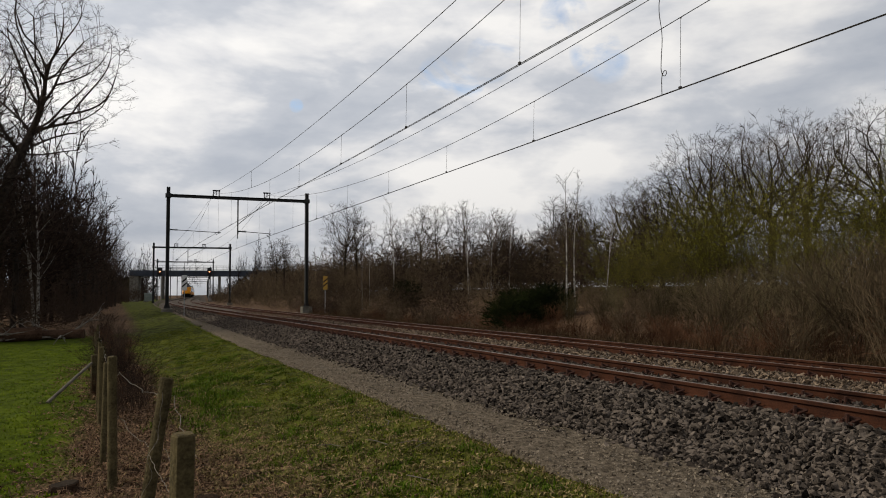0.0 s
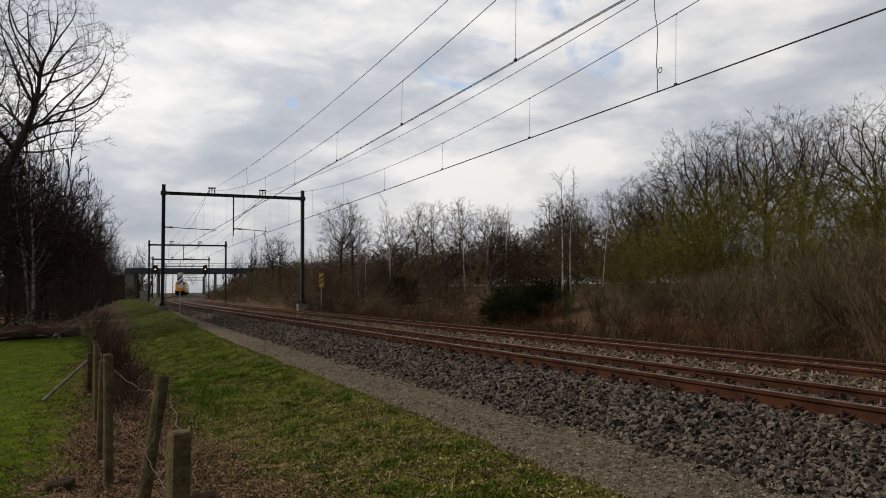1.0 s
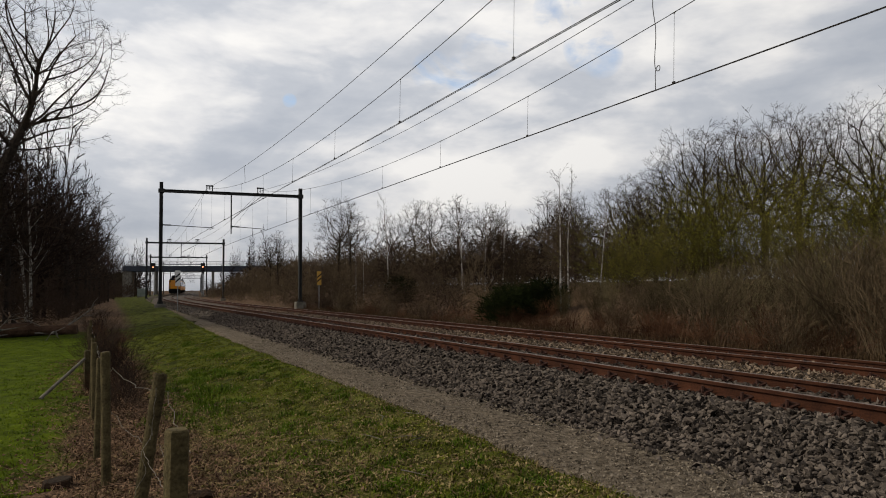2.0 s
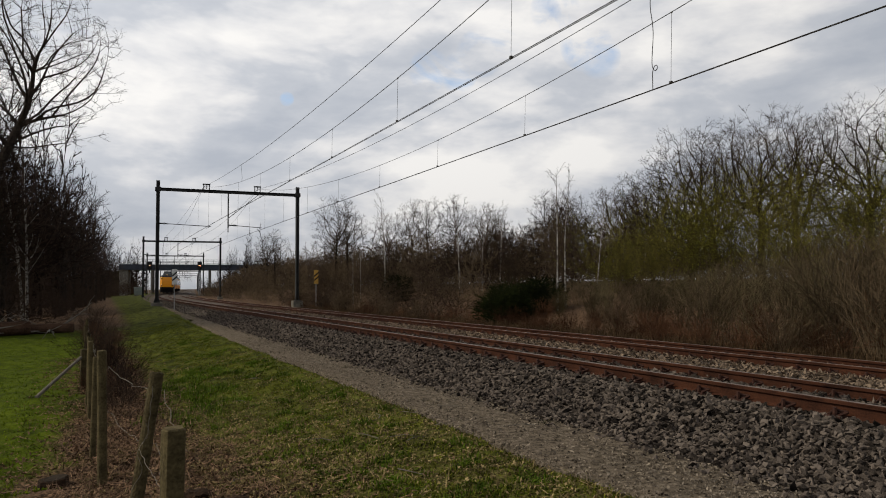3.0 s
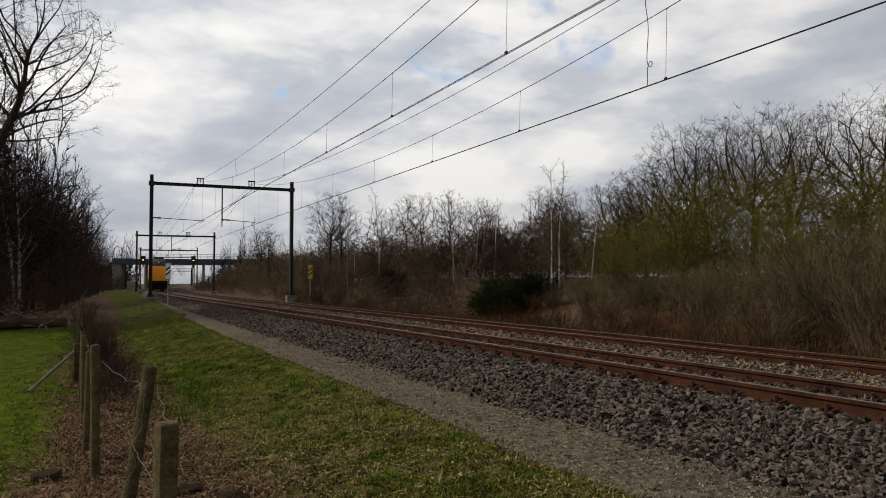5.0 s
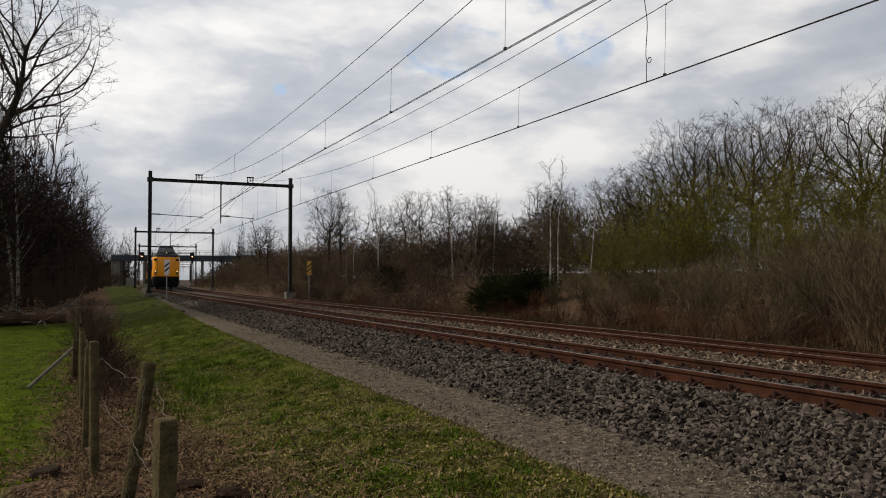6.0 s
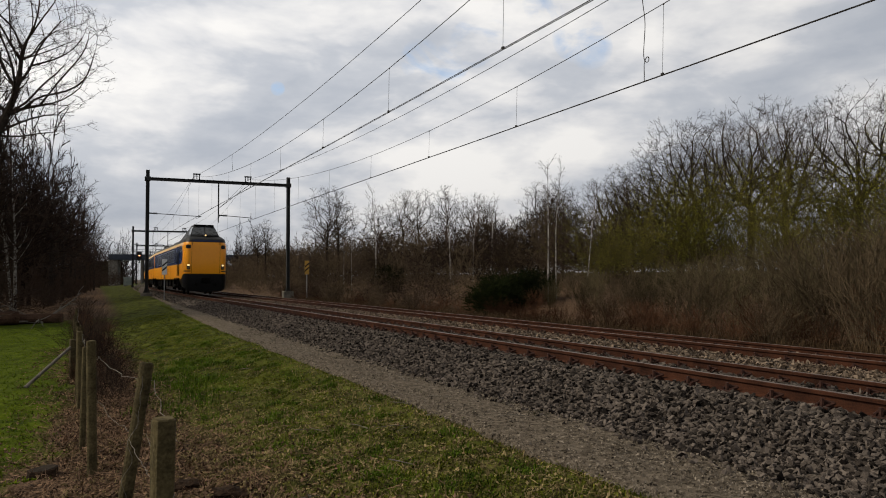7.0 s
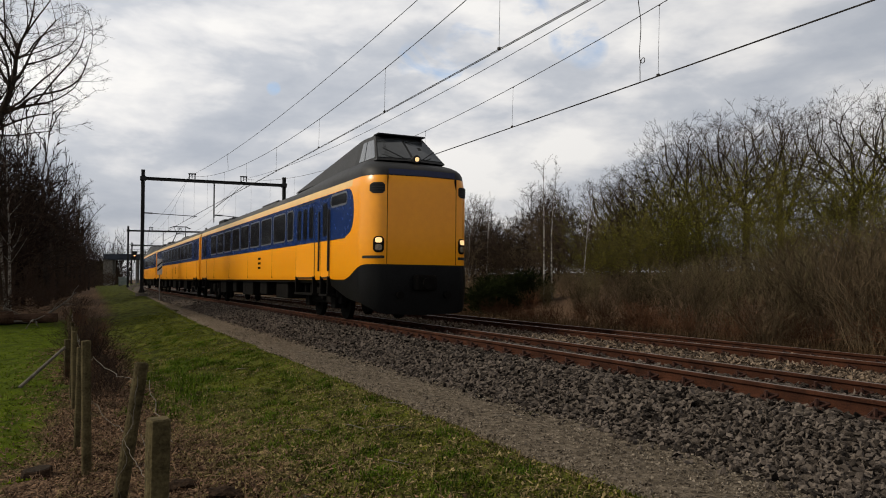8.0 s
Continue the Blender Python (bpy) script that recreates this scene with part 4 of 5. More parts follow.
WOODTREE = dict(steps=6, seg=.6, wobble=.12, trunk_wobble=.3, rise=.06, droop=.03, droop_level=3, min_r=.010, taper=.3, thick=.05, levels=4, flat=2, kids=[19, 7, 6, 4], spread=[.75, .7, .65, .6],
                ratio=[.33, .5, .5, .5], cone=.4, thin=.36, fork=.5, **{"from": [.16, .12, .12, .1]})
BIRCH = dict(steps=8, seg=.5, wobble=.09, trunk_wobble=.35, rise=.09, droop=-.10, droop_level=2, min_r=.0045, taper=.15, thick=.022, levels=3, flat=2, kids=[22, 6, 4], spread=[.62, .6, .6],
             ratio=[.24, .5, .5], cone=.6, thin=.3, fork=0, **{"from": [.3, .15, .1]})
SHRUB = dict(steps=4, seg=.5, wobble=.16, trunk_wobble=1, rise=.04, droop=.02, droop_level=3, min_r=.006, taper=.3, thick=9, levels=2, flat=1, kids=[6, 4], spread=[.5, .55, .6],
             ratio=[.5, .5, .5], cone=.3, thin=.5, fork=0, **{"from": [.2, .15, .1]})


def grow_tree(seed, o, height, rad, lean=(0, 0), bare=1.0):
    w = Wood(seed)
    o = dict(o)
    w.branch(Vector((0, 0, -.15)), Vector((lean[0], lean[1], 1)).normalized(), height, rad, 0, o)
    return w


def grow_dome(seed, trunk, crown, size, count, fork, leaf=.008, twigs=5, lean=(0, 0), lead=1.0):
    """A tree whose limbs reach out to fill a dome. trunk: radius; crown: the dome's centre; size: its half axes; fork: height of the first limbs."""
    w = Wood(seed)
    r = w.r
    goals = []
    while len(goals) < count:
        q = Vector((r.gauss(0, 1), r.gauss(0, 1), r.gauss(0, 1))).normalized() * r.random() ** .42
        lump = 1 + .24 * noise.noise(q * 2.3 + Vector((seed, 0, 0)))
        p = Vector((crown[0] + q.x * size[0] * lump, crown[1] + q.y * size[1] * lump, crown[2] + q.z * size[2] * lump))
        if p.z > fork * .85:
            goals.append(p)
    pos, parent, length = [], [], []
    n0 = 8
    top = fork + (crown[2] + size[2] * .25 - fork) * lead
    for i in range(n0 + 1):
        t = i / n0
        pos.append((lean[0] * top * t + r.gauss(0, .05) * (i > 0) + (crown[0] - lean[0] * top) * t * t, lean[1] * top * t + r.gauss(0, .05) * (i > 0), -.15 + top * t))
        parent.append(i - 1)
        length.append(top * t * .6)
    usable = [i for i in range(n0 + 1) if pos[i][2] >= fork * .8]
    pts = np.array(pos)
    P = np.zeros((count * 6 + 20, 3))
    P[:n0 + 1] = pts
    cost = np.full(len(P), 1e9)
    for i in usable:
        cost[i] = length[i] * .3
    n = n0 + 1
    start = np.array((crown[0], crown[1], fork))
    goals.sort(key=lambda q: (Vector(start) - q).length)
    for g in goals:
        ga = np.array(g)
        d = np.linalg.norm(P[:n] - ga, axis=1)
        down = np.maximum(0, P[:n, 2] - ga[2]) * .8
        j = int(np.argmin(d + cost[:n] + down))
        a, dist = P[j].copy(), d[j]
        if dist < .12:
            continue
        steps = max(1, min(4, int(dist / .45)))
        bow = Vector((r.gauss(0, .17), r.gauss(0, .17), r.uniform(-.04, .2))) * float(dist)
        k = j
        for i in range(1, steps + 1):
            t = i / steps
            q = a * (1 - t) + ga * t + np.array(bow) * (t * (1 - t)) * 2 + np.array([r.gauss(0, .06) for _ in range(3)])
            P[n] = q
            parent.append(k)
            length.append(length[k] + dist / steps)
            cost[n] = length[n] * .3
            k = n
            n += 1
    kids = [0] * n
    area = np.zeros(n)
    for i in range(n - 1, 0, -1):
        if area[i] == 0:
            area[i] = leaf ** 2.3
        area[parent[i]] += area[i]
        kids[parent[i]] += 1
    rad = area ** (1 / 2.3)
    # limbs straighten with age: ease each joint towards the line of its thickest shoot
    heir = [0] * n
    for i in range(1, n):
        if heir[parent[i]] == 0 or area[i] > area[heir[parent[i]]]:
            heir[parent[i]] = i
    for _ in range(3):
        Q = P.copy()
        for i in range(1, n):
            if heir[i]:
                Q[i] = P[i] * .45 + (P[parent[i]] + P[heir[i]]) * .275
        P = Q
    rad *= np.where(rad > leaf * 1.5, trunk / rad[1], 1) if rad[1] < trunk else trunk / rad[1] * np.ones(n)
    rad = np.maximum(rad, leaf * .8)
    rad[0] = rad[1] * 1.15
    for i in range(1, n):
        a, b = Vector(P[parent[i]]), Vector(P[i])
        ra, rb = min(rad[parent[i]], rad[i] * 1.6), rad[i]
        big = rb > .035
        w.tube([a, b], [ra, rb], 8 if rb > .12 else 5 if big else 3, w.thick if big else w.thin)
        if kids[i] == 0 or rb < leaf * 2.2:
            out = (b - a).normalized()
            for _ in range(twigs if kids[i] == 0 else 2):
                d = (out * .7 + Vector((r.gauss(0, .6), r.gauss(0, .6), r.gauss(.1, .45)))).normalized()
                ln = r.uniform(.25, .7)
                m = b + d * ln * .5
                e = m + (d + Vector((r.gauss(0, .3), r.gauss(0, .3), r.gauss(.08, .25)))).normalized() * ln * .5
                w.tube([b, m, e], [leaf * .8, leaf * .65, leaf * .4], 2, w.thin)
                for _k in range(2 if leaf < .012 else 1):
                    e2 = m + (d + Vector((r.gauss(0, .7), r.gauss(0, .7), r.gauss(.1, .5)))).normalized() * ln * .45
                    w.tube([m, e2], [leaf * .6, leaf * .35], 2, w.thin)
    return w


def grow_shrub(seed, height, stems, spread, radius=.014, min_r=.006, **more):
    w = Wood(seed)
    o = dict(SHRUB, min_r=min_r, **more)
    for _ in range(stems):
        a, s = w.r.uniform(0, 6.283), abs(w.r.gauss(0, spread))
        p = Vector((math.cos(a), math.sin(a), 0)) * w.r.uniform(0, .35 * height * .5) + Vector((0, 0, -.1))
        w.branch(p, Vector((math.cos(a) * s, math.sin(a) * s, 1)).normalized(), height * w.r.uniform(.7, 1.1), radius, 0, o)
    return w


def budded(w, count):
    """Small yellow-green buds on the tips of a plant."""
    V, F = w.thin
    out_v, out_f = [], []
    for _ in range(count):
        c = Vector(w.r.choice(V))
        if c.z < .8:
            continue
        s = w.r.uniform(.012, .03)
        m = Euler((w.r.uniform(0, 6), w.r.uniform(0, 6), 0)).to_matrix()
        k = len(out_v)
        out_v += [tuple(c + m @ Vector(q)) for q in ((-s, 0, 0), (0, -s * .6, 0), (s, 0, 0), (0, s * .6, 0))]
        out_f.append((k, k + 1, k + 2, k + 3))
    me = bpy.data.meshes.new("buds")
    me.from_pydata(out_v, [], out_f)
    me.materials.append(M["bud"])
    return me


def stand(name, meshes, label, category, group, x, y, scale=1.0, turn=0.0, sink=0.0, tall=1.0):
    t = thing(name, label, category, group, m=Matrix.Translation((x, y, ground_z(x, y) - sink)) @ pose(0, 0, 0, 0, 0, turn) @ Matrix.Diagonal((scale, scale, scale * tall, 1)))
    for nm, me in meshes:
        ob = new(nm, me)
        ob.parent = t
    return t


# oaks beyond the brush
OAKS = [grow_dome(*a).meshes("oak", "bark_oak", "twig_oak") for a in ((3, .23, (.2, 0, 6.3), (4.6, 4.4, 4.0), 1050, 3.0, .008, 6, (0, 0), .22), (8, .22, (-.3, .2, 6.1), (4.3, 4.5, 3.8), 950, 2.8, .008, 6, (0, 0), .22), (15, .21, (0, -.2, 6.2), (4.4, 4.2, 3.9), 950, 3.2, .008, 6, (0, 0), .22))]
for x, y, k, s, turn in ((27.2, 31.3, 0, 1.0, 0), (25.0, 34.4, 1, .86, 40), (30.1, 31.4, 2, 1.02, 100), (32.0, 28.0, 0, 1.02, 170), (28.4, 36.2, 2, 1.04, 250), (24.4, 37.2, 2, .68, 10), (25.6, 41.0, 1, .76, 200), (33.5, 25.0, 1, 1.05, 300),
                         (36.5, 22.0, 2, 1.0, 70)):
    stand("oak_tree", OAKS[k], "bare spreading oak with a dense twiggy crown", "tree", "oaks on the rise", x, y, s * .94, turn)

# slender birches and young trees on the right bank
BIRCHES = [grow_tree(s, BIRCH, h, q, ln).meshes("birch", "bark_birch", "twig_birch") for s, h, q, ln in ((21, 7.0, .055, (.03, 0)), (22, 7.4, .06, (-.04, .02)), (23, 6.6, .05, (.05, -.03)))]
for x, y, top, k, turn in ((10.8, 26.9, 5.5, 0, 0), (11.6, 27.5, 5.4, 1, 90), (14.4, 29.2, 4.8, 2, 30), (12.1, 51.7, 7.0, 1, 10), (14.1, 43.3, 6.2, 0, 60), (14.6, 43.9, 5.8, 2, 200), (16.3, 44.5, 5.8, 1, 140),
                           (17.3, 43.9, 6.0, 2, 80), (9.9, 52.5, 3.6, 0, 200), (10.4, 52.2, 3.8, 2, 120)):
    stand("birch_tree", BIRCHES[k], "slender bare birch with a pale trunk", "tree", "birches on the bank", x, y, 1.11 * (top - ground_z(x, y)) / (7.0, 7.4, 6.6)[k], turn)
YOUNG = [grow_dome(*a).meshes("tree", "bark_oak", "twig_oak") for a in ((31, .10, (.1, 0, 5.0), (1.9, 1.9, 2.9), 330, 1.8, .010, 4, (0, 0), .7), (32, .09, (-.1, 0, 4.9), (1.6, 1.7, 2.8), 300, 1.5, .010, 4, (0, 0), .7))]
for x, y, h, k, turn in ((13.4, 69.2, 9.6, 0, 0), (15.0, 70.5, 8.6, 1, 50), (21.4, 69.6, 8.6, 1, 90), (22.9, 69.0, 9.0, 0, 200), (24.5, 66, 8.6, 1, 10), (19.8, 72, 8.0, 0, 100), (21.0, 51, 5.8, 1, 40), (18.5, 48.0, 5.8, 0, 140), (23, 46, 5.4, 1, 210),
                         (13, 95, 8.0, 1, 60), (15, 110, 8.6, 0, 160), (19, 88, 7.6, 1, 120), (22, 55, 7.0, 0, 310), (26, 52, 7.4, 1, 20), (25, 47, 6.8, 0, 75), (21, 42, 6.2, 1, 130), (19, 38, 5.6, 0, 15), (22, 36, 6.0, 1, 200), (17.5, 36.5, 5.0, 0, 260)):
    stand("young_tree", YOUNG[k], "bare young tree with thin upright branches", "tree", "young trees behind the brush", x, y, .98 * h / (8.0, 7.6)[k], turn)

# the wood on the left
WOODS = [grow_dome(*a).meshes("wood", "bark_dark", "twig_dark") for a in ((41, .17, (.2, 0, 7.3), (3.5, 3.5, 4.6), 420, 2.6, .014, 4, (0, 0), .45), (42, .15, (-.2, 0, 7.0), (3.2, 3.4, 4.5), 400, 2.2, .014, 4, (0, 0), .45), (43, .18, (.1, .1, 7.5), (3.6, 3.4, 4.7), 420, 3.0, .014, 4, (0, 0), .45))]
EDGE = [(-10.4, 46), (-11.5, 50), (-10.2, 55), (-10.2, 60), (-12.5, 57), (-9.9, 66), (-11.5, 70), (-9.6, 74), (-9.3, 80), (-11.8, 83), (-9.0, 88), (-8.6, 96), (-10.8, 99), (-8.0, 106), (-7.6, 116), (-10.2, 118),
        (-6.6, 128), (-9.0, 136), (-5.6, 143), (-13.5, 45), (-14.5, 51), (-16, 60), (-15, 72), (-14, 92), (-17, 44), (-20, 49), (-12.9, 39.5), (-14.6, 40.5), (-12.2, 42.5), (-16, 40), (-11.2, 43.2), (-13.4, 37.6), (-13.2, 66), (-12.8, 106)]
_r = random.Random(5)
for k, (x, y) in enumerate(EDGE):
    h = 9.3 + _r.uniform(-1.2, 1.2) - (y > 90) * 1.0
    if x < -12:
        h += 1.0
    if 54 < y < 125:
        x += 1.1
    stand("wood_tree", WOODS[k % 3], "tall dark bare tree at the edge of a wood", "tree", "trees of the wood", x, y, h / 12, _r.uniform(0, 360))
# the tallest tree, leaning out over the field
TALL = grow_dome(61, .2, (2.6, 0, 12.2), (3.9, 3.4, 4.3), 760, 6.4, .009, 5, (.07, 0), .5).meshes("tall", "bark_dark", "twig_dark")
stand("wood_tree", TALL, "tallest dark bare tree with wide crooked limbs at the wood's edge", "tree", "trees of the wood", -12.6, 38.2, 1.0, 0)
stand("wood_tree", TALL, "tall dark bare tree behind the tallest one", "tree", "trees of the wood", -15.2, 42.5, .95, 40)
stand("wood_tree", WOODS[0], "dark bare tree with a dense low crown at the wood's edge", "tree", "trees of the wood", -12.7, 37.4, .88, 70)
stand("wood_tree", WOODS[2], "dark bare tree with a dense low crown at the wood's edge", "tree", "trees of the wood", -13.4, 39.4, .98, 200)
_w = grow_tree(71, BIRCH, 8.5, .1, (.0, 0)).meshes("birch", "bark_birch", "twig_birch")
for x, y, t in ((-10.2, 44.6, 10), (-10.45, 45.2, 100)):
    stand("birch_tree", _w, "pale birch trunk before the dark wood", "tree", "birches at the wood", x, y, 1.0, t)

# brush
BRUSH = {}
for kind, mt, spec in (("brown", "twig_brown", ((101, 2.4, 30, .36), (102, 2.2, 28, .4), (103, 2.5, 30, .32))), ("red", "twig_red", ((111, 1.3, 36, .8), (112, 1.2, 36, .85))),
                       ("pale", "twig_pale", ((121, 2.6, 34, .26), (122, 2.5, 34, .25))), ("dark", "twig_dark", ((141, 2.6, 28, .42), (142, 2.3, 28, .46)))):
    BRUSH[kind] = [grow_shrub(s, h, n, sp, .012, .0045 if kind in ("red", "pale") else .006).meshes("shrub", mt, mt) for s, h, n, sp in spec]
GREEN = []
for s in (131, 132):
    w = grow_shrub(s, 3.6, 26, .5, .014, .006, kids=[9, 6])
    GREEN.append((w.meshes("stems", "twig_green", "twig_green")[0][1], budded(w, 5200)))
_thick = [grow_dome(s, .045, (0, 0, 1.75), (1.8, 1.8, 1.9), 140, .15, .0105, 4, (0, 0), .3).meshes("shrub", "twig_brown", "twig_brown") for s in (151, 152)]
_thick_d = [grow_dome(s, .045, (0, 0, 1.65), (1.7, 1.7, 1.8), 140, .15, .0105, 4, (0, 0), .3).meshes("shrub", "twig_dark", "twig_dark") for s in (153, 154)]
_far_b = [grow_dome(s, .05, (0, 0, 1.8), (2.0, 2.0, 1.95), 46, .15, .02, 3, (0, 0), .3).meshes("shrub", "twig_brown", "twig_brown") for s in (161, 162)]
_far_d = [grow_dome(s, .05, (0, 0, 1.7), (1.9, 1.9, 1.85), 46, .15, .02, 3, (0, 0), .3).meshes("shrub", "twig_dark", "twig_dark") for s in (163, 164)]


def plant(meshes, label, group, x, y, s, r, tall=1.0):
    me = meshes[r.randrange(len(meshes))][-1][1]
    ob = tagged(new("shrub", me), label, "shrub", group)
    ob.matrix_world = Matrix.Translation((x, y, ground_z(x, y) - .05)) @ pose(0, 0, 0, 0, 0, r.uniform(0, 360)) @ Matrix.Diagonal((s, s, s * tall, 1))
    return ob


def joined(name, sources, spots, label, category, seed):
    """Many far plants in one mesh. spots: x, y, scale."""
    r = random.Random(seed)
    V, F, base, mats = [], [], 0, []
    arrays = [(np.array([v.co[:] for v in me.vertices]), [tuple(q.vertices) for q in me.polygons], me.materials[0]) for me in sources]
    me = bpy.data.meshes.new(name)
    slots = []
    for _, _, m in arrays:
        if m.name not in slots:
            slots.append(m.name)
            me.materials.append(m)
    idx = []
    for x, y, s in spots:
        vs, fs, m = arrays[r.randrange(len(arrays))]
        rot = np.array(Euler((0, 0, r.uniform(0, 6.283))).to_matrix())
        V.append(vs @ rot.T * s + np.array((x, y, ground_z(x, y) - .05)))
        F += [tuple(i + base for i in q) for q in fs]
        idx += [slots.index(m.name)] * len(fs)
        base += len(vs)
    me.from_pydata(np.concatenate(V).tolist(), [], F)
    me.polygons.foreach_set("material_index", idx)
    return tagged(new(name, me), label, category, kind="stuff")


_r = random.Random(201)


def off_x(y, off):
    return at(y, off).x


# right bank, nearest part: lower the farther along
for y in np.arange(4.5, 33, 1.2):
    for o in (7.7, 8.6, 9.7, 10.9, 12.3, 13.9):
        yy, oo = y + _r.uniform(-.5, .5), o + _r.uniform(-.4, .4)
        x = off_x(yy, oo)
        h = float(np.interp(yy, [6, 10, 14, 18, 22, 30], [2.75, 2.45, 1.9, 1.45, 1.1, .95])) * _r.uniform(.88, 1.08)
        if oo < 10 and yy > 20:
            if _r.random() < .5:
                plant(BRUSH["red"], "low tangle of reddish-brown brambles on the bank", "brambles", x, yy, _r.uniform(.4, .65), _r)
        elif oo < 9.1:
            plant(BRUSH["red"] if _r.random() < .65 else BRUSH["brown"], "reddish-brown bare brush beside the track", "brush beside the track", x, yy, h * (.34 if oo < 8.2 else .44), _r)
        elif _r.random() < .55:
            plant(BRUSH["pale"], "tall bare willow brush with pale upright tips", "willow brush", x, yy, h / 2.55, _r)
        else:
            plant(BRUSH["brown"], "bare brown brush on the bank", "brown brush", x, yy, h / 2.5, _r)
# greenish budding bushes below the oaks
for x, y, s in ((19.7, 27.5, 1.3), (18.3, 29.4, 1.15), (21.3, 25.8, 1.3), (22.6, 21.6, 1.3), (24.3, 19.6, 1.35), (17.0, 31.0, 1.0), (20.6, 30.0, 1.25), (23.0, 24.0, 1.25), (25.6, 23.0, 1.3), (18.6, 26.0, .9), (20.0, 23.4, .95), (17.2, 28.0, .7), (19.2, 21.6, .75), (21.6, 19.4, .8), (23.4, 17.6, .85), (16.0, 30.2, .6)):
    ob = thing("budding_bush", "bush with yellow-green buds below the oaks", "shrub", "budding bushes", m=Matrix.Translation((x, y, ground_z(x, y) - .05)) @ pose(0, 0, 0, 0, 0, _r.uniform(0, 360)) @ Matrix.Scale(s, 4))
    for nm, me in zip(("branch_work", "foliage"), GREEN[_r.randrange(2)]):
        new(nm, me).parent = ob
# right bank, farther along
FAR = []
for y in np.arange(33, 165, 2.2):
    far = y > 66
    for o in ((8.7, 10.6, 12.8, 15.4, 18.4, 22) if not far else (8.5, 10.8, 13.4, 16.4, 20)):
        yy, oo = y + _r.uniform(-1, 1), o + _r.uniform(-.9, .9)
        size = _r.uniform(.8, 1.1) * (min(1.18, .40 + .08 * (oo - 7.6)) if not far else min(1.4, .42 + .1 * (oo - 7.6)))
        if far:
            FAR.append((off_x(yy, oo), yy, size))
        else:
            plant(_thick if _r.random() < .6 else _thick_d, "dense bare brown thicket on the bank", "thicket", off_x(yy, oo), yy, size, _r)
joined("far_thicket", [m[-1][1] for m in _far_b + _far_b + _far_d], FAR, "dense brown thicket farther along the line", "thicket", 71)
for y in np.arange(32, 66, 1.5):
    plant(_thick_d if _r.random() < .6 else _thick, "low dark scrub at the foot of the bank", "scrub at the bank's foot", off_x(y, 7.9 + _r.uniform(-.2, .6)), y, _r.uniform(.26, .4), _r)
for y in np.arange(34, 62, 2.2):
    plant(BRUSH["red"] if _r.random() < .5 else BRUSH["brown"], "reddish-brown bare brush beside the track", "brush beside the track", off_x(y, 7.7 + _r.uniform(-.2, .3)), y, _r.uniform(.4, .6), _r)
# undergrowth of the wood on the left
UNDER = []
for k in range(96):
    y = 42 + 120 * (k / 96) ** 1.15
    UNDER.append((-9.9 + (y - 43) * .04 - abs(_r.gauss(0, 3.0)), y + _r.uniform(-2, 2), _r.uniform(.6, 1.25)))
for _k in range(60):
    _y = 43 + 85 * (_k / 60) ** 1.1
    UNDER.append((-8.6 + .022 * (_y - 43) - abs(_r.gauss(0, .8)), _y + _r.uniform(-1, 1), _r.uniform(.32, .62)))
joined("undergrowth", [m[-1][1] for m in _far_d], UNDER, "dark undergrowth at the edge of the wood", "undergrowth", 72)
# woods beyond the bridge
_fw = [grow_tree(s, dict(WOODTREE, levels=3, kids=[12, 5, 3], min_r=.05, flat=2, thick=9), 9.5, .2).meshes("far", "twig_dark", "twig_dark")[0][1] for s in (81, 82)]
SPOTS = []
NEARER = [(off_x(y, o), y, sc) for y, o, sc in [(_r.uniform(206, 245), _r.uniform(-22, -7.5), _r.uniform(1.0, 1.5)) for _ in range(34)] + [(_r.uniform(206, 250), _r.uniform(9, 24), _r.uniform(.9, 1.4)) for _ in range(24)]
          + [(_r.uniform(126, 194), -7.4 - 8 * _r.random(), _r.uniform(.5, 1.2)) for _ in range(40)]]
joined("bridge_thicket", [m[-1][1] for m in _far_d], NEARER, "dark thicket round the bridge", "thicket", 74)
for k in range(46):
    y = 208 + 130 * _r.random()
    SPOTS.append((off_x(y, -9 - 26 * _r.random() ** 1.4), y, _r.uniform(.7, 1.0)))
for k in range(46):
    y = 150 + 180 * _r.random()
    SPOTS.append((off_x(y, 13 + 30 * _r.random()), y, _r.uniform(.6, .9)))
joined("far_wood", _fw, SPOTS, "bare dark woods beyond the bridge", "wood", 73)
RISE = [(_r.uniform(19, 40), _r.uniform(14, 46), _r.uniform(.42, .7)) for _ in range(120)]
joined("oak_scrub", [m[-1][1] for m in _far_b + _far_d], RISE, "dark bare scrub round the feet of the oaks", "thicket", 78)
DEEP = [(off_x(y, o), y, sc) for y, o, sc in [(_r.uniform(48, 150), _r.uniform(22, 46), _r.uniform(1.1, 1.5)) for _ in range(110)]]
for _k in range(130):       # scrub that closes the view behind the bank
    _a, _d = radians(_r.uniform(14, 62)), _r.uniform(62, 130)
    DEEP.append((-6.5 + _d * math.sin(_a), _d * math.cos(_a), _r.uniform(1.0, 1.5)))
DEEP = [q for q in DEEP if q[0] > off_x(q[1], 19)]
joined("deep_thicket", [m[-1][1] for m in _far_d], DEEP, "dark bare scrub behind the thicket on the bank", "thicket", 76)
_r2 = random.Random(77)
INNER = [(-10.6 - 5 * _r2.random() + .035 * (y - 50), y, _r2.uniform(.8, 1.08)) for y in [50 + 80 * _r2.random() for _ in range(34)]]
joined("wood_interior", _fw, INNER, "close-set dark bare trees inside the wood", "wood", 75)
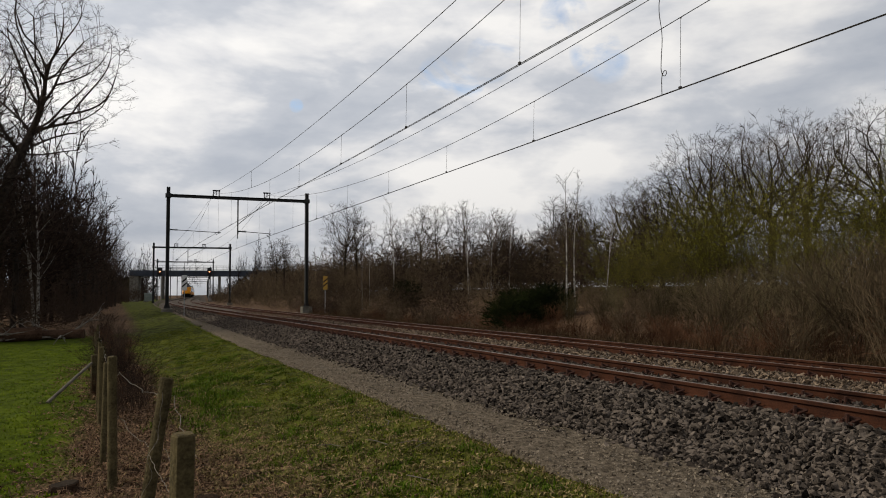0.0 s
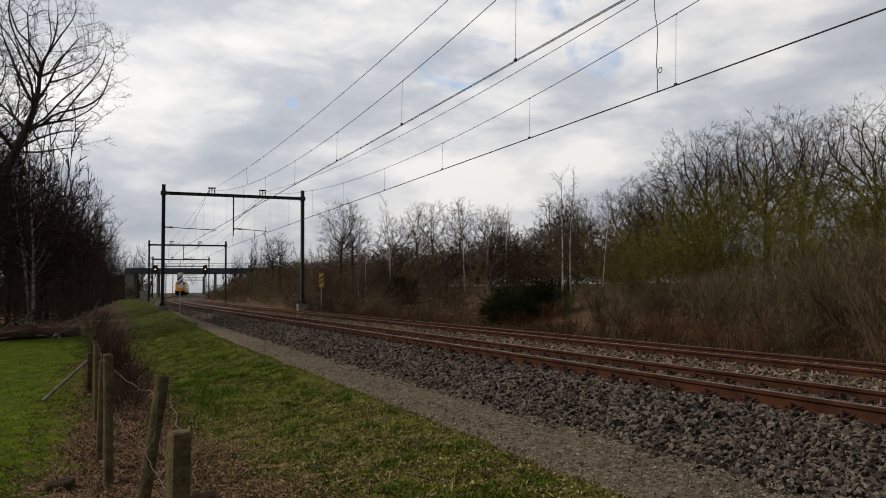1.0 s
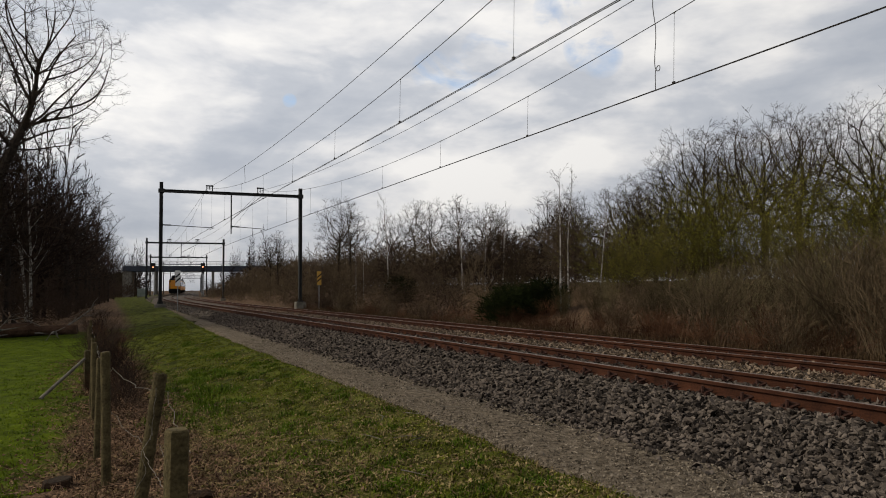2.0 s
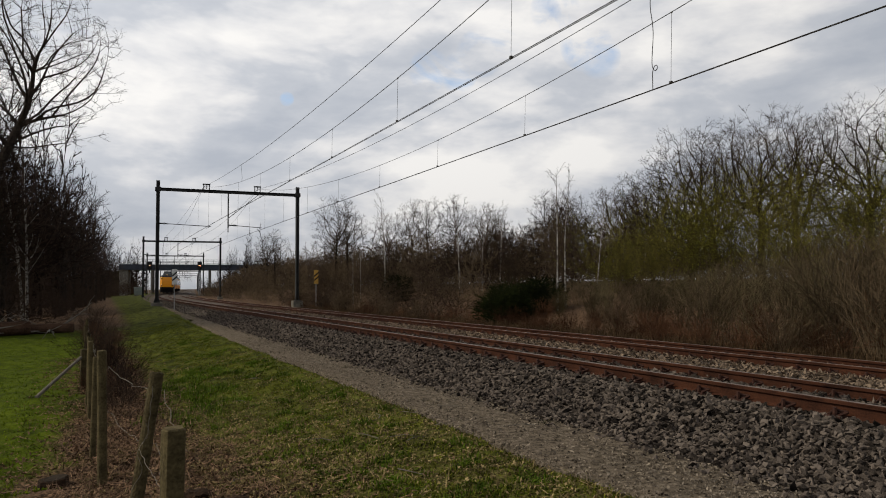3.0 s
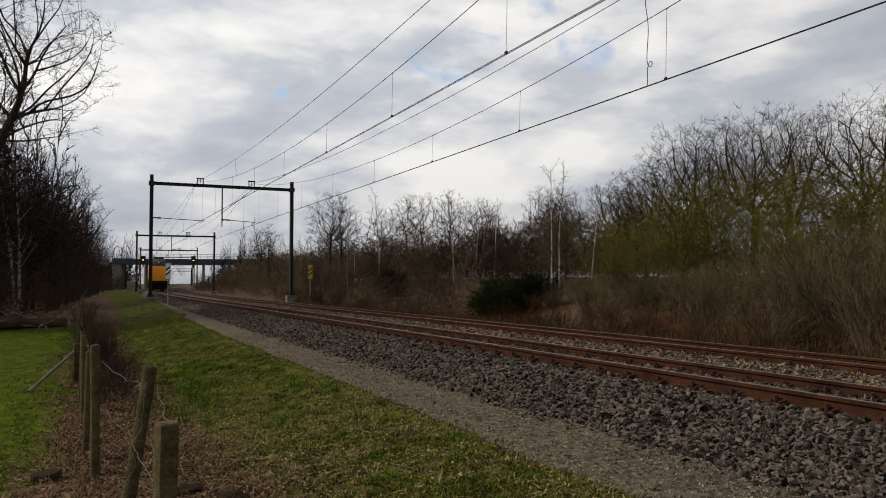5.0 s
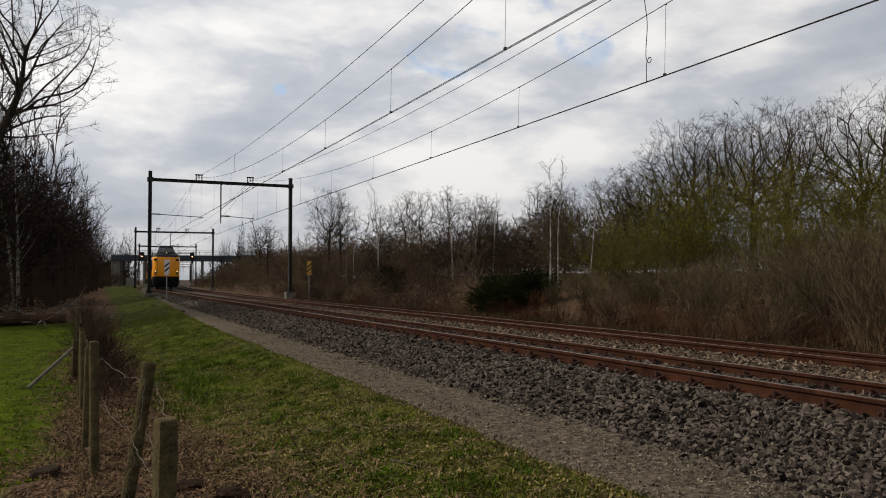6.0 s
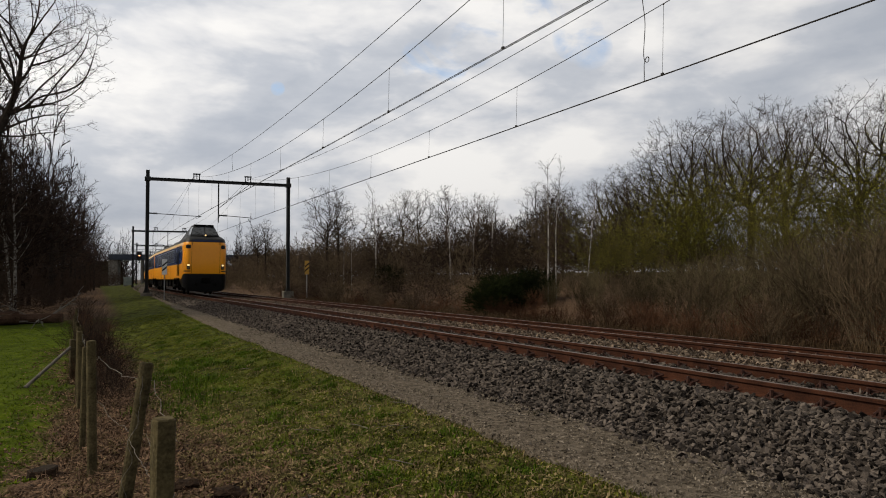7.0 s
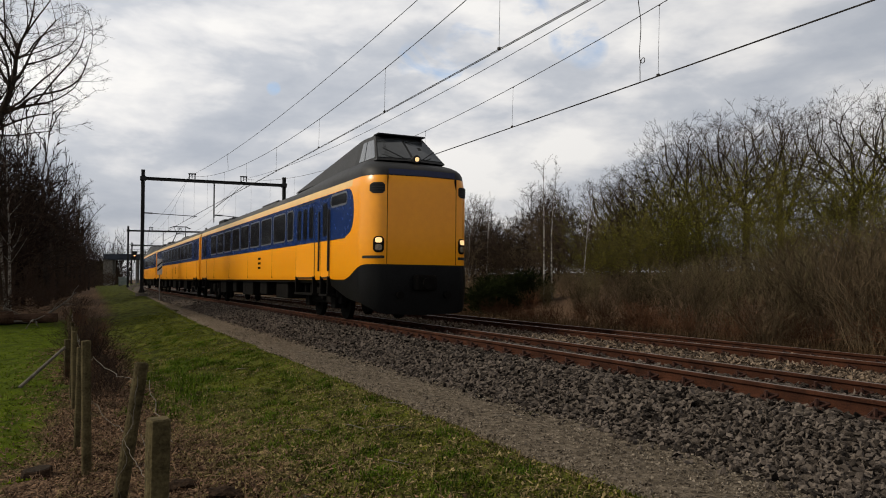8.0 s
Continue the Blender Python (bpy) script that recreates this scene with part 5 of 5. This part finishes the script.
# brambles along the fence
for k in range(24):
    y = 14 + 34 * (k / 30) ** 1.2
    plant(BRUSH["red"] if _r.random() < .6 else BRUSH["dark"], "brown bramble tangle along the old fence", "fence brambles", -6.3 - .02 * (y - 13) + _r.gauss(0, .2), y, _r.uniform(.24, .4) + .008 * (y - 13), _r)


# dark evergreen broom
BROOM = grow_dome(301, .05, (0, 0, .95), (1.05, .95, 1.05), 420, .05, .016, 9).meshes("broom", "broom", "broom")
for x, y, s, t, h in ((8.2, 27.4, .78, 0, .95), (9.15, 27.9, .85, 200, .9), (10.45, 27.5, .85, 80, .85), (10.0, 28.0, .75, 10, .9), (9.0, 27.0, .7, 120, .8), (11.0, 46.5, .9, 60, 1)):
    ob = tagged(new("broom_bush", BROOM[-1][1]), "dense dark evergreen broom bush on the bank", "shrub", "broom bushes")
    ob.matrix_world = Matrix.Translation((x, y, ground_z(x, y) - .05)) @ pose(0, 0, 0, 0, 0, t) @ Matrix.Diagonal((s, s, s * h, 1))

# felled branches at the wood's edge
M["dead_wood"] = surface("dead_wood", (.05, .04, .032), (.19, .165, .135), 6, .9, .3, 0, 40)
M["log"] = surface("log", (.022, .012, .008), (.085, .05, .032), 3, .9, .6, 0, 22, spec=.05)
for k in range(18):
    x, y = -12.6 + 4.4 * _r.random(), 35.5 + 5.5 * _r.random()
    w = Wood(400 + k)
    a = _r.uniform(0, 6.283)
    w.branch(Vector((0, 0, .12)), Vector((math.cos(a), math.sin(a), _r.uniform(0, .3))).normalized(), _r.uniform(1.2, 2.8), _r.uniform(.03, .07), 0, dict(SHRUB, levels=1, kids=[4], min_r=.015, rise=-.02, thick=.02))
    stand("fallen_branch", w.meshes("branch", "dead_wood", "dead_wood"), "bleached dead branch lying at the wood's edge", "branch", "felled branches", x, y)
for x, y, a, q in ((-10.9, 37.6, 12, .34), (-9.2, 38.6, -8, .24), (-12.6, 37.0, 25, .26)):
    lg = thing("log", "red-brown fallen log lying at the wood's edge", "log", "logs", m=Matrix.Translation((x, y, ground_z(x, y) + q * .8)) @ pose(0, 0, 0, 0, 0, a))
    bm = bmesh.new()
    bar(bm, (-1.4, 0, 0), (1.4, 0, .05), q, 12, q * .85)
    part("timber", bm, "log", lg)

M["navy"] = surface("navy", (.006, .010, .04), (.012, .019, .07), .6, .35, .02, 0, 7, spec=.35)


# ---- the train: local x runs forward, y to its left, z up from the rails ----
HALF = 1.4


def nose_outline(length, radius=.72, front=.9, inset=0.0, back_inset=0.0, steps=14):
    """Plan of a car with a rounded nose at x = 0 and its tail at x = -length."""
    w = HALF - inset
    pts = [(-length + back_inset, -w)] + [(x, -w) for x in (-3.4, -2.9, -2.5, -2.1, -1.7, -1.3) if x > -length] + [(-radius - .2, -w)]
    for k in range(steps + 1):
        a = k / steps * math.pi / 2
        pts.append((-radius - .1 + (radius + .1 - .1 - inset) * math.sin(a) ** 1.1, -(front - inset * .5) - (w - front + inset * .5) * math.cos(a) ** .9))
    pts.append((-inset, 0))
    return pts + [(x, -y) for x, y in reversed(pts[:-1])]


def box_outline(length, inset=0.0):
    w = HALF - inset
    return [(-length + inset * .3, -w), (-inset * .3, -w), (-inset * .3, w), (-length + inset * .3, w)]


def side_panel(bm, outline, s, proud, mat=0, thick=.03):
    """A plate with an (x, z) outline lying on the side wall s."""
    lo, hi = sorted((s * (HALF - thick), s * (HALF + proud)))
    a = [bm.verts.new((x, lo, z)) for x, z in outline]
    b = [bm.verts.new((x, hi, z)) for x, z in outline]
    n = len(outline)
    fs = [bm.faces.new(a), bm.faces.new(b[::-1])]
    for i in range(n):
        fs.append(bm.faces.new((a[i], a[(i + 1) % n], b[(i + 1) % n], b[i])))
    for f in fs:
        f.material_index = mat


def rounded(x0, x1, z0, z1, r, n=4):
    pts = []
    for cx, cz, a0 in ((x1 - r, z0 + r, -90), (x1 - r, z1 - r, 0), (x0 + r, z1 - r, 90), (x0 + r, z0 + r, 180)):
        for k in range(n + 1):
            a = radians(a0 + 90 * k / n)
            pts.append((cx + r * math.cos(a), cz + r * math.sin(a)))
    return pts


def make_bogie(x, car):
    bm = bmesh.new()
    for s in (-1, 1):
        box(bm, (x - 1.7, s * 1.0 - .09, .42), (x + 1.7, s * 1.0 + .09, .68), .03)
        for k in (-1.25, 1.25):
            box(bm, (x + k - .2, s * 1.08 - .1, .3), (x + k + .2, s * 1.08 + .1, .62), .03)
            bar(bm, (x + k - .3, s * 1.1, .6), (x + k - .3, s * 1.1, .95), .09, 8)
            bar(bm, (x + k + .3, s * 1.1, .6), (x + k + .3, s * 1.1, .95), .09, 8)
    box(bm, (x - .35, -1.2, .5), (x + .35, 1.2, .85), .04)
    b = part("bogie", bm, "under", car)
    for k in (-1.25, 1.25):
        for s in (-1, 1):
            bm = bmesh.new()
            bar(bm, (x + k, s * .69, .46), (x + k, s * .82, .46), .46, 28)
            bar(bm, (x + k, s * .8, .46), (x + k, s * .86, .46), .16, 14)
            part("wheel", bm, "under", b)


ZB, ZBLUE, ZCREAM, ZROOF = 1.06, 2.12, 3.39, 3.57


def make_car(label, length, cab, pantograph=False):
    car = thing("train_car", label, "train", "cars of the train")
    out = (lambda i: nose_outline(length, inset=i)) if cab else (lambda i: box_outline(length, i))
    levels = [(ZB, .05), (1.2, 0), (2.1, 0), (3.3, .0), (ZCREAM, .02), (ZROOF, .07), (3.72, .2), (3.86, .42), (3.95, .75), (3.99, 1.1)]
    bm = bmesh.new()
    if cab:
        levels = [(ZB, .05), (1.2, 0), (2.1, 0), (3.3, .0), (ZCREAM, .02), (ZROOF, .05), (3.66, .12), (3.8, .28), (3.92, .5), (3.98, .8)]
    loft(bm, [[(x, y, z) for x, y in out(i)] for z, i in levels], [0, 0, 0, 0, 1, 2, 2, 2, 2])
    for f in bm.faces:
        if cab and f.material_index == 1 and f.calc_center_median().x > -1.25:
            f.material_index = 0
    part("body", bm, ["yellow", "cream", "roofgrey"], car, "yellow body shell under a grey roof", True)
    x_end = -1.5 if cab else -.25
    x_tail = -length + .25
    # blue band and windows on both sides
    for s in (-1, 1):
        bm = bmesh.new()
        if cab:
            nose = [(x_end + .42 * math.sin(a), ZBLUE + .1 + (ZCREAM - ZBLUE - .14) * (.5 - .5 * math.cos(a))) for a in np.linspace(.12, math.pi - .12, 9)]
        else:
            nose = [(x_end, ZBLUE), (x_end, ZCREAM - .03)]
        side_panel(bm, [(x_tail, ZBLUE)] + ([(x_end - .3, ZBLUE)] if cab else []) + nose + ([(x_end - .1, ZCREAM - .03)] if cab else []) + [(x_tail, ZCREAM - .03)], s, .004)
        part("blue_band", bm, "blue", car, "deep blue window band")
        wins = []
        if cab:
            wins += [(-2.9, -1.62, 3.02, 3.27), (-7.55, -6.85, 2.33, 3.2)]
            x = -7.85
        else:
            x = -3.2
        while x - 1.6 > x_tail + 2.4:
            wins.append((x - 1.6, x, 2.33, 3.2))
            x -= 1.93
        for x0, x1, z0, z1 in wins:
            bm = bmesh.new()
            side_panel(bm, rounded(x0 - .05, x1 + .05, z0 - .05, z1 + .05, .14), s, .007)
            w = part("window", bm, "winframe", car)
            bm = bmesh.new()
            side_panel(bm, rounded(x0, x1, z0, z1, .1), s, .010)
            part("pane", bm, "glassdark", w)
        doors = [(-6.4, -4.45), (-3.8, -3.05)] if cab else [(-2.2, -1.0)]
        doors += [(x_tail + .7, x_tail + 1.9)]
        for n_, (x0, x1) in enumerate(doors):
            bm = bmesh.new()
            side_panel(bm, rounded(x0 - .04, x1 + .04, 1.1, 3.32, .12), s, .006)
            d = part("door", bm, "black", car, "dark door seal round a two-colour door")
            bm = bmesh.new()
            side_panel(bm, [(x0, 1.14), (x1, 1.14), (x1, ZBLUE), (x0, ZBLUE)], s, .012)
            part("lower_panel", bm, "yellow", d)
            bm = bmesh.new()
            side_panel(bm, [(x0, ZBLUE), (x1, ZBLUE), (x1, 3.28), (x0, 3.28)], s, .012)
            part("upper_panel", bm, "blue", d)
            half = (x0 + x1) / 2
            lights = [(x0 + .1, half - .06), (half + .06, x1 - .1)] if x1 - x0 > .9 else [(x0 + .16, x1 - .16)]
            if x1 - x0 > 1.5:
                lights = [(x0 + .12, x0 + .55), (x0 + .78, x0 + 1.2), (x0 + 1.42, x0 + 1.85)]
            for a, b in lights:
                bm = bmesh.new()
                side_panel(bm, rounded(a, b, 2.25, 3.15, .08), s, .016)
                part("door_glass", bm, "glassdark", d)
            for xx in (x0 - .06, x1 + .06):
                if x1 - x0 > .9:
                    continue
                bm = bmesh.new()
                bar(bm, (xx, s * (HALF + .05), 1.3), (xx, s * (HALF + .05), 2.95), .028, 6)
                part("grab_rail", bm, "black", d)
            bm = bmesh.new()
            lo, hi = sorted((s * (HALF - .25), s * (HALF + .06)))
            box(bm, (x0, lo, .62), (x1, hi, .68), .01)
            for xx in (x0 + .05, x1 - .05):
                box(bm, (xx - .04, min(s * (HALF - .1), s * (HALF + .03)), .65), (xx + .04, max(s * (HALF - .1), s * (HALF + .03)), 1.16))
            part("step", bm, "under", d)
        # body seams
        for x in np.arange(x_tail + 4.3, x_end - 3, 4.1):
            bm = bmesh.new()
            side_panel(bm, [(x - .008, 1.12), (x + .008, 1.12), (x + .008, ZBLUE - .02), (x - .008, ZBLUE - .02)], s, .003)
            part("seam", bm, "under", car)
        # small lettering on the lower wall, unreadable
        for k in range(3):
            bm = bmesh.new()
            x = -length * .44
            side_panel(bm, [(x - .22, 1.45 + k * .17), (x + .22, 1.45 + k * .17), (x + .22, 1.53 + k * .17), (x - .22, 1.53 + k * .17)], s, .004)
            part("mark", bm, "under", car)
    # underframe
    for k, x in enumerate(np.linspace(x_tail + 6.0, (x_end if cab else -.3) - 7.4, 5)):
        bm = bmesh.new()
        wdt = (1.5, .9, 2.0, 1.1, 1.6)[k]
        box(bm, (x - wdt / 2, -1.22, .45 + .08 * (k % 2)), (x + wdt / 2, 1.22, 1.02), .04)
        part("equipment_box", bm, "under", car)
    bm = bmesh.new()
    box(bm, (x_tail, -1.3, .98), (x_end if cab else -.3, 1.3, 1.08), .01)
    part("sole_bar", bm, "under", car)
    make_bogie(-4.6 if cab else -3.4, car)
    make_bogie(-length + 3.4, car)
    # roof gear
    for x0, x1, h in ((-length + 1.4, -length + 3.0, .2), (-length + 4.2, -length + 5.2, .14), (-length * .55, -length * .55 + 2.6, .1)):
        bm = bmesh.new()
        box(bm, (x0, -.7, 3.9), (x1, .7, 3.99 + h), .05)
        part("roof_unit", bm, "cabgrey", car)
    # gangway
    bm = bmesh.new()
    box(bm, (-length - .3, -1.15, 1.15), (-length + .1, 1.15, 3.75), .1)
    part("gangway", bm, "black", car, "black rubber gangway")
    if cab:
        make_cab(car)
    if pantograph:
        make_pantograph(car, -22.4)
    return car


def make_cab(car):
    # black shoulder round the foot of the raised cab
    bm = bmesh.new()
    rings = []
    for z, inset, back, wb in ((3.565, .048, 0, 1.33), (3.67, .06, .02, 1.26), (3.76, .09, .06, 1.14), (3.84, .14, .13, .98), (3.91, .21, .25, .86), (3.98, .30, .42, .7), (4.05, .40, .62, .6)):
        ring = [(x - back * min(1, max(0, (x + 3.4) / 3.4)), y, z) for x, y in nose_outline(9.4, inset=inset)]
        ring[0], ring[-1] = (-9.4, -wb, z), (-9.4, wb, z)
        rings.append(ring)
    loft(bm, rings, [0] * 6)
    part("shoulder", bm, "cabgrey", car, "dark grey fairing", True)
    # cab shell, with the window frames standing proud of the glass
    foot = [(-8.9, -.8), (-2.3, -.99), (-.78, -.93), (-.62, 0), (-.78, .93), (-2.3, .99), (-8.9, .8)]
    head = [(-3.9, -.5), (-2.5, -.7), (-1.62, -.66), (-1.55, 0), (-1.62, .66), (-2.5, .7), (-3.9, .5)]
    top = [(-3.7, -.4), (-2.55, -.58), (-1.85, -.55), (-1.8, 0), (-1.85, .55), (-2.55, .58), (-3.7, .4)]
    bm = bmesh.new()
    loft(bm, [[(x, y, 4.02) for x, y in foot], [(x, y, 4.78) for x, y in head], [(x, y, 4.85) for x, y in top]], [0, 0])
    cab = part("cab", bm, "cabgrey", car, "dark raised driver's cab")

    def lerp(a, b, t):
        return Vector(a) * (1 - t) + Vector(b) * t

    def facet(i, j, u0, u1, v0, v1, name, proud=.012, slant=0.0, mat="glassdark"):
        f0, f1, h0, h1 = [Vector((*p, z)) for p, z in ((foot[i], 4.02), (foot[j], 4.02), (head[i], 4.78), (head[j], 4.78))]
        def at_(u, v):
            return lerp(lerp(f0, f1, u), lerp(h0, h1, u), v)
        nrm = (f1 - f0).cross(h0 - f0).normalized()
        mid = at_(.5, .5)
        if nrm.dot(mid - Vector((-2.5, 0, 4.2))) < 0:
            nrm.negate()
        q = [at_(u0, v0), at_(u1, v0), at_(u1 - slant, v1), at_(u0, v1)]
        bm = bmesh.new()
        a = [bm.verts.new(p - nrm * .02) for p in q]
        b = [bm.verts.new(p + nrm * proud) for p in q]
        bm.faces.new(a)
        bm.faces.new(b[::-1])
        for k in range(4):
            bm.faces.new((a[k], a[(k + 1) % 4], b[(k + 1) % 4], b[k]))
        part(name, bm, mat, cab)

    # panes whose grey carries a painted reflection of the sky
    for i, j in ((2, 3), (3, 4)):
        facet(i, j, .04, .96, .1, .86, "windscreen", mat="glassfront")
    facet(1, 2, .5, .93, .1, .84, "side_window", mat="glasscab")
    facet(1, 2, .22, .46, .1, .84, "side_window", mat="glasscab")
    facet(4, 5, .07, .5, .1, .84, "side_window", mat="glasscab")
    facet(4, 5, .54, .78, .1, .84, "side_window", mat="glasscab")
    bm = bmesh.new()
    box(bm, (-1.78, -.66, 4.79), (-1.42, .66, 4.83), .015)
    part("visor", bm, "black", cab)
    for s in (-1, 1):
        bm = bmesh.new()
        bar(bm, (-.64, s * .2, 4.06), (-.98, s * .7, 4.36), .014, 6)
        part("wiper", bm, "black", cab)
    bm = bmesh.new()
    bar(bm, (-.46, 0, 4.05), (-.62, 0, 4.06), .1, 16)
    part("top_lamp_housing", bm, "black", car)
    bm = bmesh.new()
    bar(bm, (-.44, 0, 4.05), (-.465, 0, 4.05), .055, 16)
    part("top_lamp", bm, "lamp_white", car)
    # nose apron
    o = nose_outline(3.4, inset=-.012)
    bm = bmesh.new()
    cols = []
    for x, y in o[1:-1]:
        k = min(1, max(0, (x + 1.75) / 1.4))
        k = k * k * (3 - 2 * k)
        q = min(1, max(0, (x + 3.4) / 3.25))
        top_z = 1.07 + .37 * k
        low = 1.0 - .76 * q ** 1.1 + .16 * k * (abs(y) / HALF) ** 4
        mid_z = (top_z + low) / 2
        cols.append([bm.verts.new((x, y, top_z)), bm.verts.new((x + .05 * k, y, mid_z + .1)), bm.verts.new((x + .02 * k, y * .97, low)), bm.verts.new((x - .5 * k - .05, y * .8, low + .03))])
    for a, b in zip(cols, cols[1:]):
        for k in range(3):
            bm.faces.new((a[k], b[k], b[k + 1], a[k + 1]))
    bm.faces.new([c[3] for c in cols])
    part("apron", bm, "apron", car, "black plastic nose apron", True)
    bm = bmesh.new()
    box(bm, (-.35, -.28, .82), (.22, .28, 1.2), .06)
    bar(bm, (.2, 0, 1.0), (.3, 0, 1.0), .13, 12)
    part("coupler", bm, "under", car)
    for s in (-1, 1):
        bm = bmesh.new()
        bar(bm, (-.12, s * .62, .72), (.09, s * .62, .72), .09, 12)
        part("hose", bm, "under", car)
    # details of the yellow front: seams, grilles, lamps
    pts = [(x, y) for x, y in nose_outline(3.4)[1:-1]]

    def on_nose(y):
        h = pts[:len(pts) // 2 + 1]
        ys_ = [p[1] for p in h]
        return float(np.interp(-abs(y), ys_, [p[0] for p in h]))

    def nose_plate(name, y0, y1, z0, z1, proud, material, parent, n=5, r=0):
        bm = bmesh.new()
        ring0, ring1 = [], []
        for k in range(n + 1):
            y = y0 + (y1 - y0) * k / n
            x = on_nose(y)
            cut = r * (1 - math.sqrt(max(0, 1 - ((2 * k / n - 1)) ** 4))) if r else 0
            d = Vector((1, 0, 0)) if abs(y) < .85 else Vector((.8, .6 * (1 if y > 0 else -1), 0))
            p = Vector((x, y, 0))
            ring0.append((p - d * .04, z0 + cut, z1 - cut))
            ring1.append((p + d * proud, z0 + cut, z1 - cut))
        def vv(q, z):
            return bm.verts.new((q[0].x, q[0].y, z))
        A = [(vv(a, a[1]), vv(a, a[2]), vv(b, b[2]), vv(b, b[1])) for a, b in zip(ring0, ring1)]
        for a, b in zip(A, A[1:]):
            for k in range(4):
                bm.faces.new((a[k], a[(k + 1) % 4], b[(k + 1) % 4], b[k]))
        bm.faces.new(A[0])
        bm.faces.new(A[-1][::-1])
        return part(name, bm, material, parent)

    nose_plate("navy_panel", -.9, .9, 3.585, 3.72, -.035, "navy", car, 6)
    for s in (-1, 1):
        nose_plate("seam", s * .90, s * .915, 1.45, 3.56, .003, "under", car, 1)
        g = nose_plate("grille", s * .97, s * 1.27, 3.12, 3.38, .012, "black", car, 6, .06)
        for k in range(4):
            nose_plate("slat", s * 1.0, s * 1.24, 3.15 + k * .06, 3.175 + k * .06, .03, "cabgrey", g, 4)
        lh = nose_plate("headlight", s * .98, s * 1.2, 1.72, 2.1, .015, "under", car, 6, .07)
        nose_plate("lamp", s * 1.02, s * 1.16, 1.77, 1.91, .03, "lamp_off", lh, 6, .03)
        nose_plate("lamp", s * 1.02, s * 1.16, 1.95, 2.07, .034, "lamp_white", lh, 6, .03)
        nose_plate("vent_strip", s * .97, s * 1.36, 1.58, 1.645, .012, "black", car, 6)
        for k in range(4):
            y = s * (1.2 + .035 * k)
            nose_plate("number_mark", y, y + .02 * s, 1.25, 1.31, .016, "white", car, 1)


def make_pantograph(car, x):
    """A raised pantograph whose strips touch the contact wire."""
    bm = bmesh.new()
    box(bm, (x - .9, -.6, 4.06), (x + .9, .6, 4.14), .01)
    for u in (-.8, .8):
        for v in (-.5, .5):
            bar(bm, (x + u, v, 3.9), (x + u, v, 4.08), .07, 8)
            for k in range(3):
                bar(bm, (x + u, v, 3.94 + k * .045), (x + u, v, 3.96 + k * .045), .1, 8)
    p = part("pantograph", bm, "under", car, "raised pantograph on the roof")
    for v in (-.5, .5):
        bm = bmesh.new()
        bar(bm, (x - .7, v, 4.12), (x + .9, v * .7, 4.78), .035, 8)
        part("lower_arm", bm, "under", p)
        bm = bmesh.new()
        bar(bm, (x + .9, v * .7, 4.78), (x - .1, v * .9, 5.36), .024, 8)
        part("upper_arm", bm, "under", p)
    bm = bmesh.new()
    bar(bm, (x + .9, -.4, 4.78), (x + .9, .4, 4.78), .03, 8)
    part("knee", bm, "under", p)
    for u in (-.28, .08):
        bm = bmesh.new()
        bar(bm, (x + u, -.5, 5.42), (x + u, .5, 5.42), .026, 8)
        for s in (-1, 1):
            bar(bm, (x + u, s * .5, 5.42), (x + u, s * .82, 5.28), .02, 8)
        part("contact_strip", bm, "under", p)


cars = [
    make_car("yellow and blue intercity cab car with a raised driver's cab", 26.5, True),
    make_car("yellow and blue intercity middle car with a pantograph", 26.5, False, True),
    make_car("yellow and blue intercity rear cab car behind the others", 26.5, True),
]
# where the front of the train stands along the line, seconds and metres
NOSE = [(0.0, 266.0), (1.5, 219.0), (2.9, 174.0), (3.5, 155.5), (4.5, 128.0), (5.25, 107.5), (6.0, 87.0), (6.5, 69.9), (7.0, 52.4), (7.5, 34.9), (8.0, 16.5)]


def front(t):
    return float(np.interp(t, [a for a, b in NOSE], [b for a, b in NOSE]))


def car_pose(y0, length, reverse=False):
    """The pose of a car whose front end lies at y0; both bogies stand on the track."""
    a, b = at(y0 + 4, GAUGE / 2), at(y0 + length - 4, GAUGE / 2)
    d = (a - b).normalized()
    rz = math.atan2(d.y, d.x)
    p = a + d * 4
    if reverse:
        p = b - d * 4
        rz += math.pi
    return Matrix.Translation(p) @ pose(0, 0, 0, .7 if reverse else -.7, 0, math.degrees(rz))


def motions():
    for k, car in enumerate(cars):
        rows = []
        for i in range(0, 33):
            t = i * .25
            rows.append((t, car_pose(front(t) + k * 26.8, 26.5, k == 2)))
        walk(car, rows)


motions()
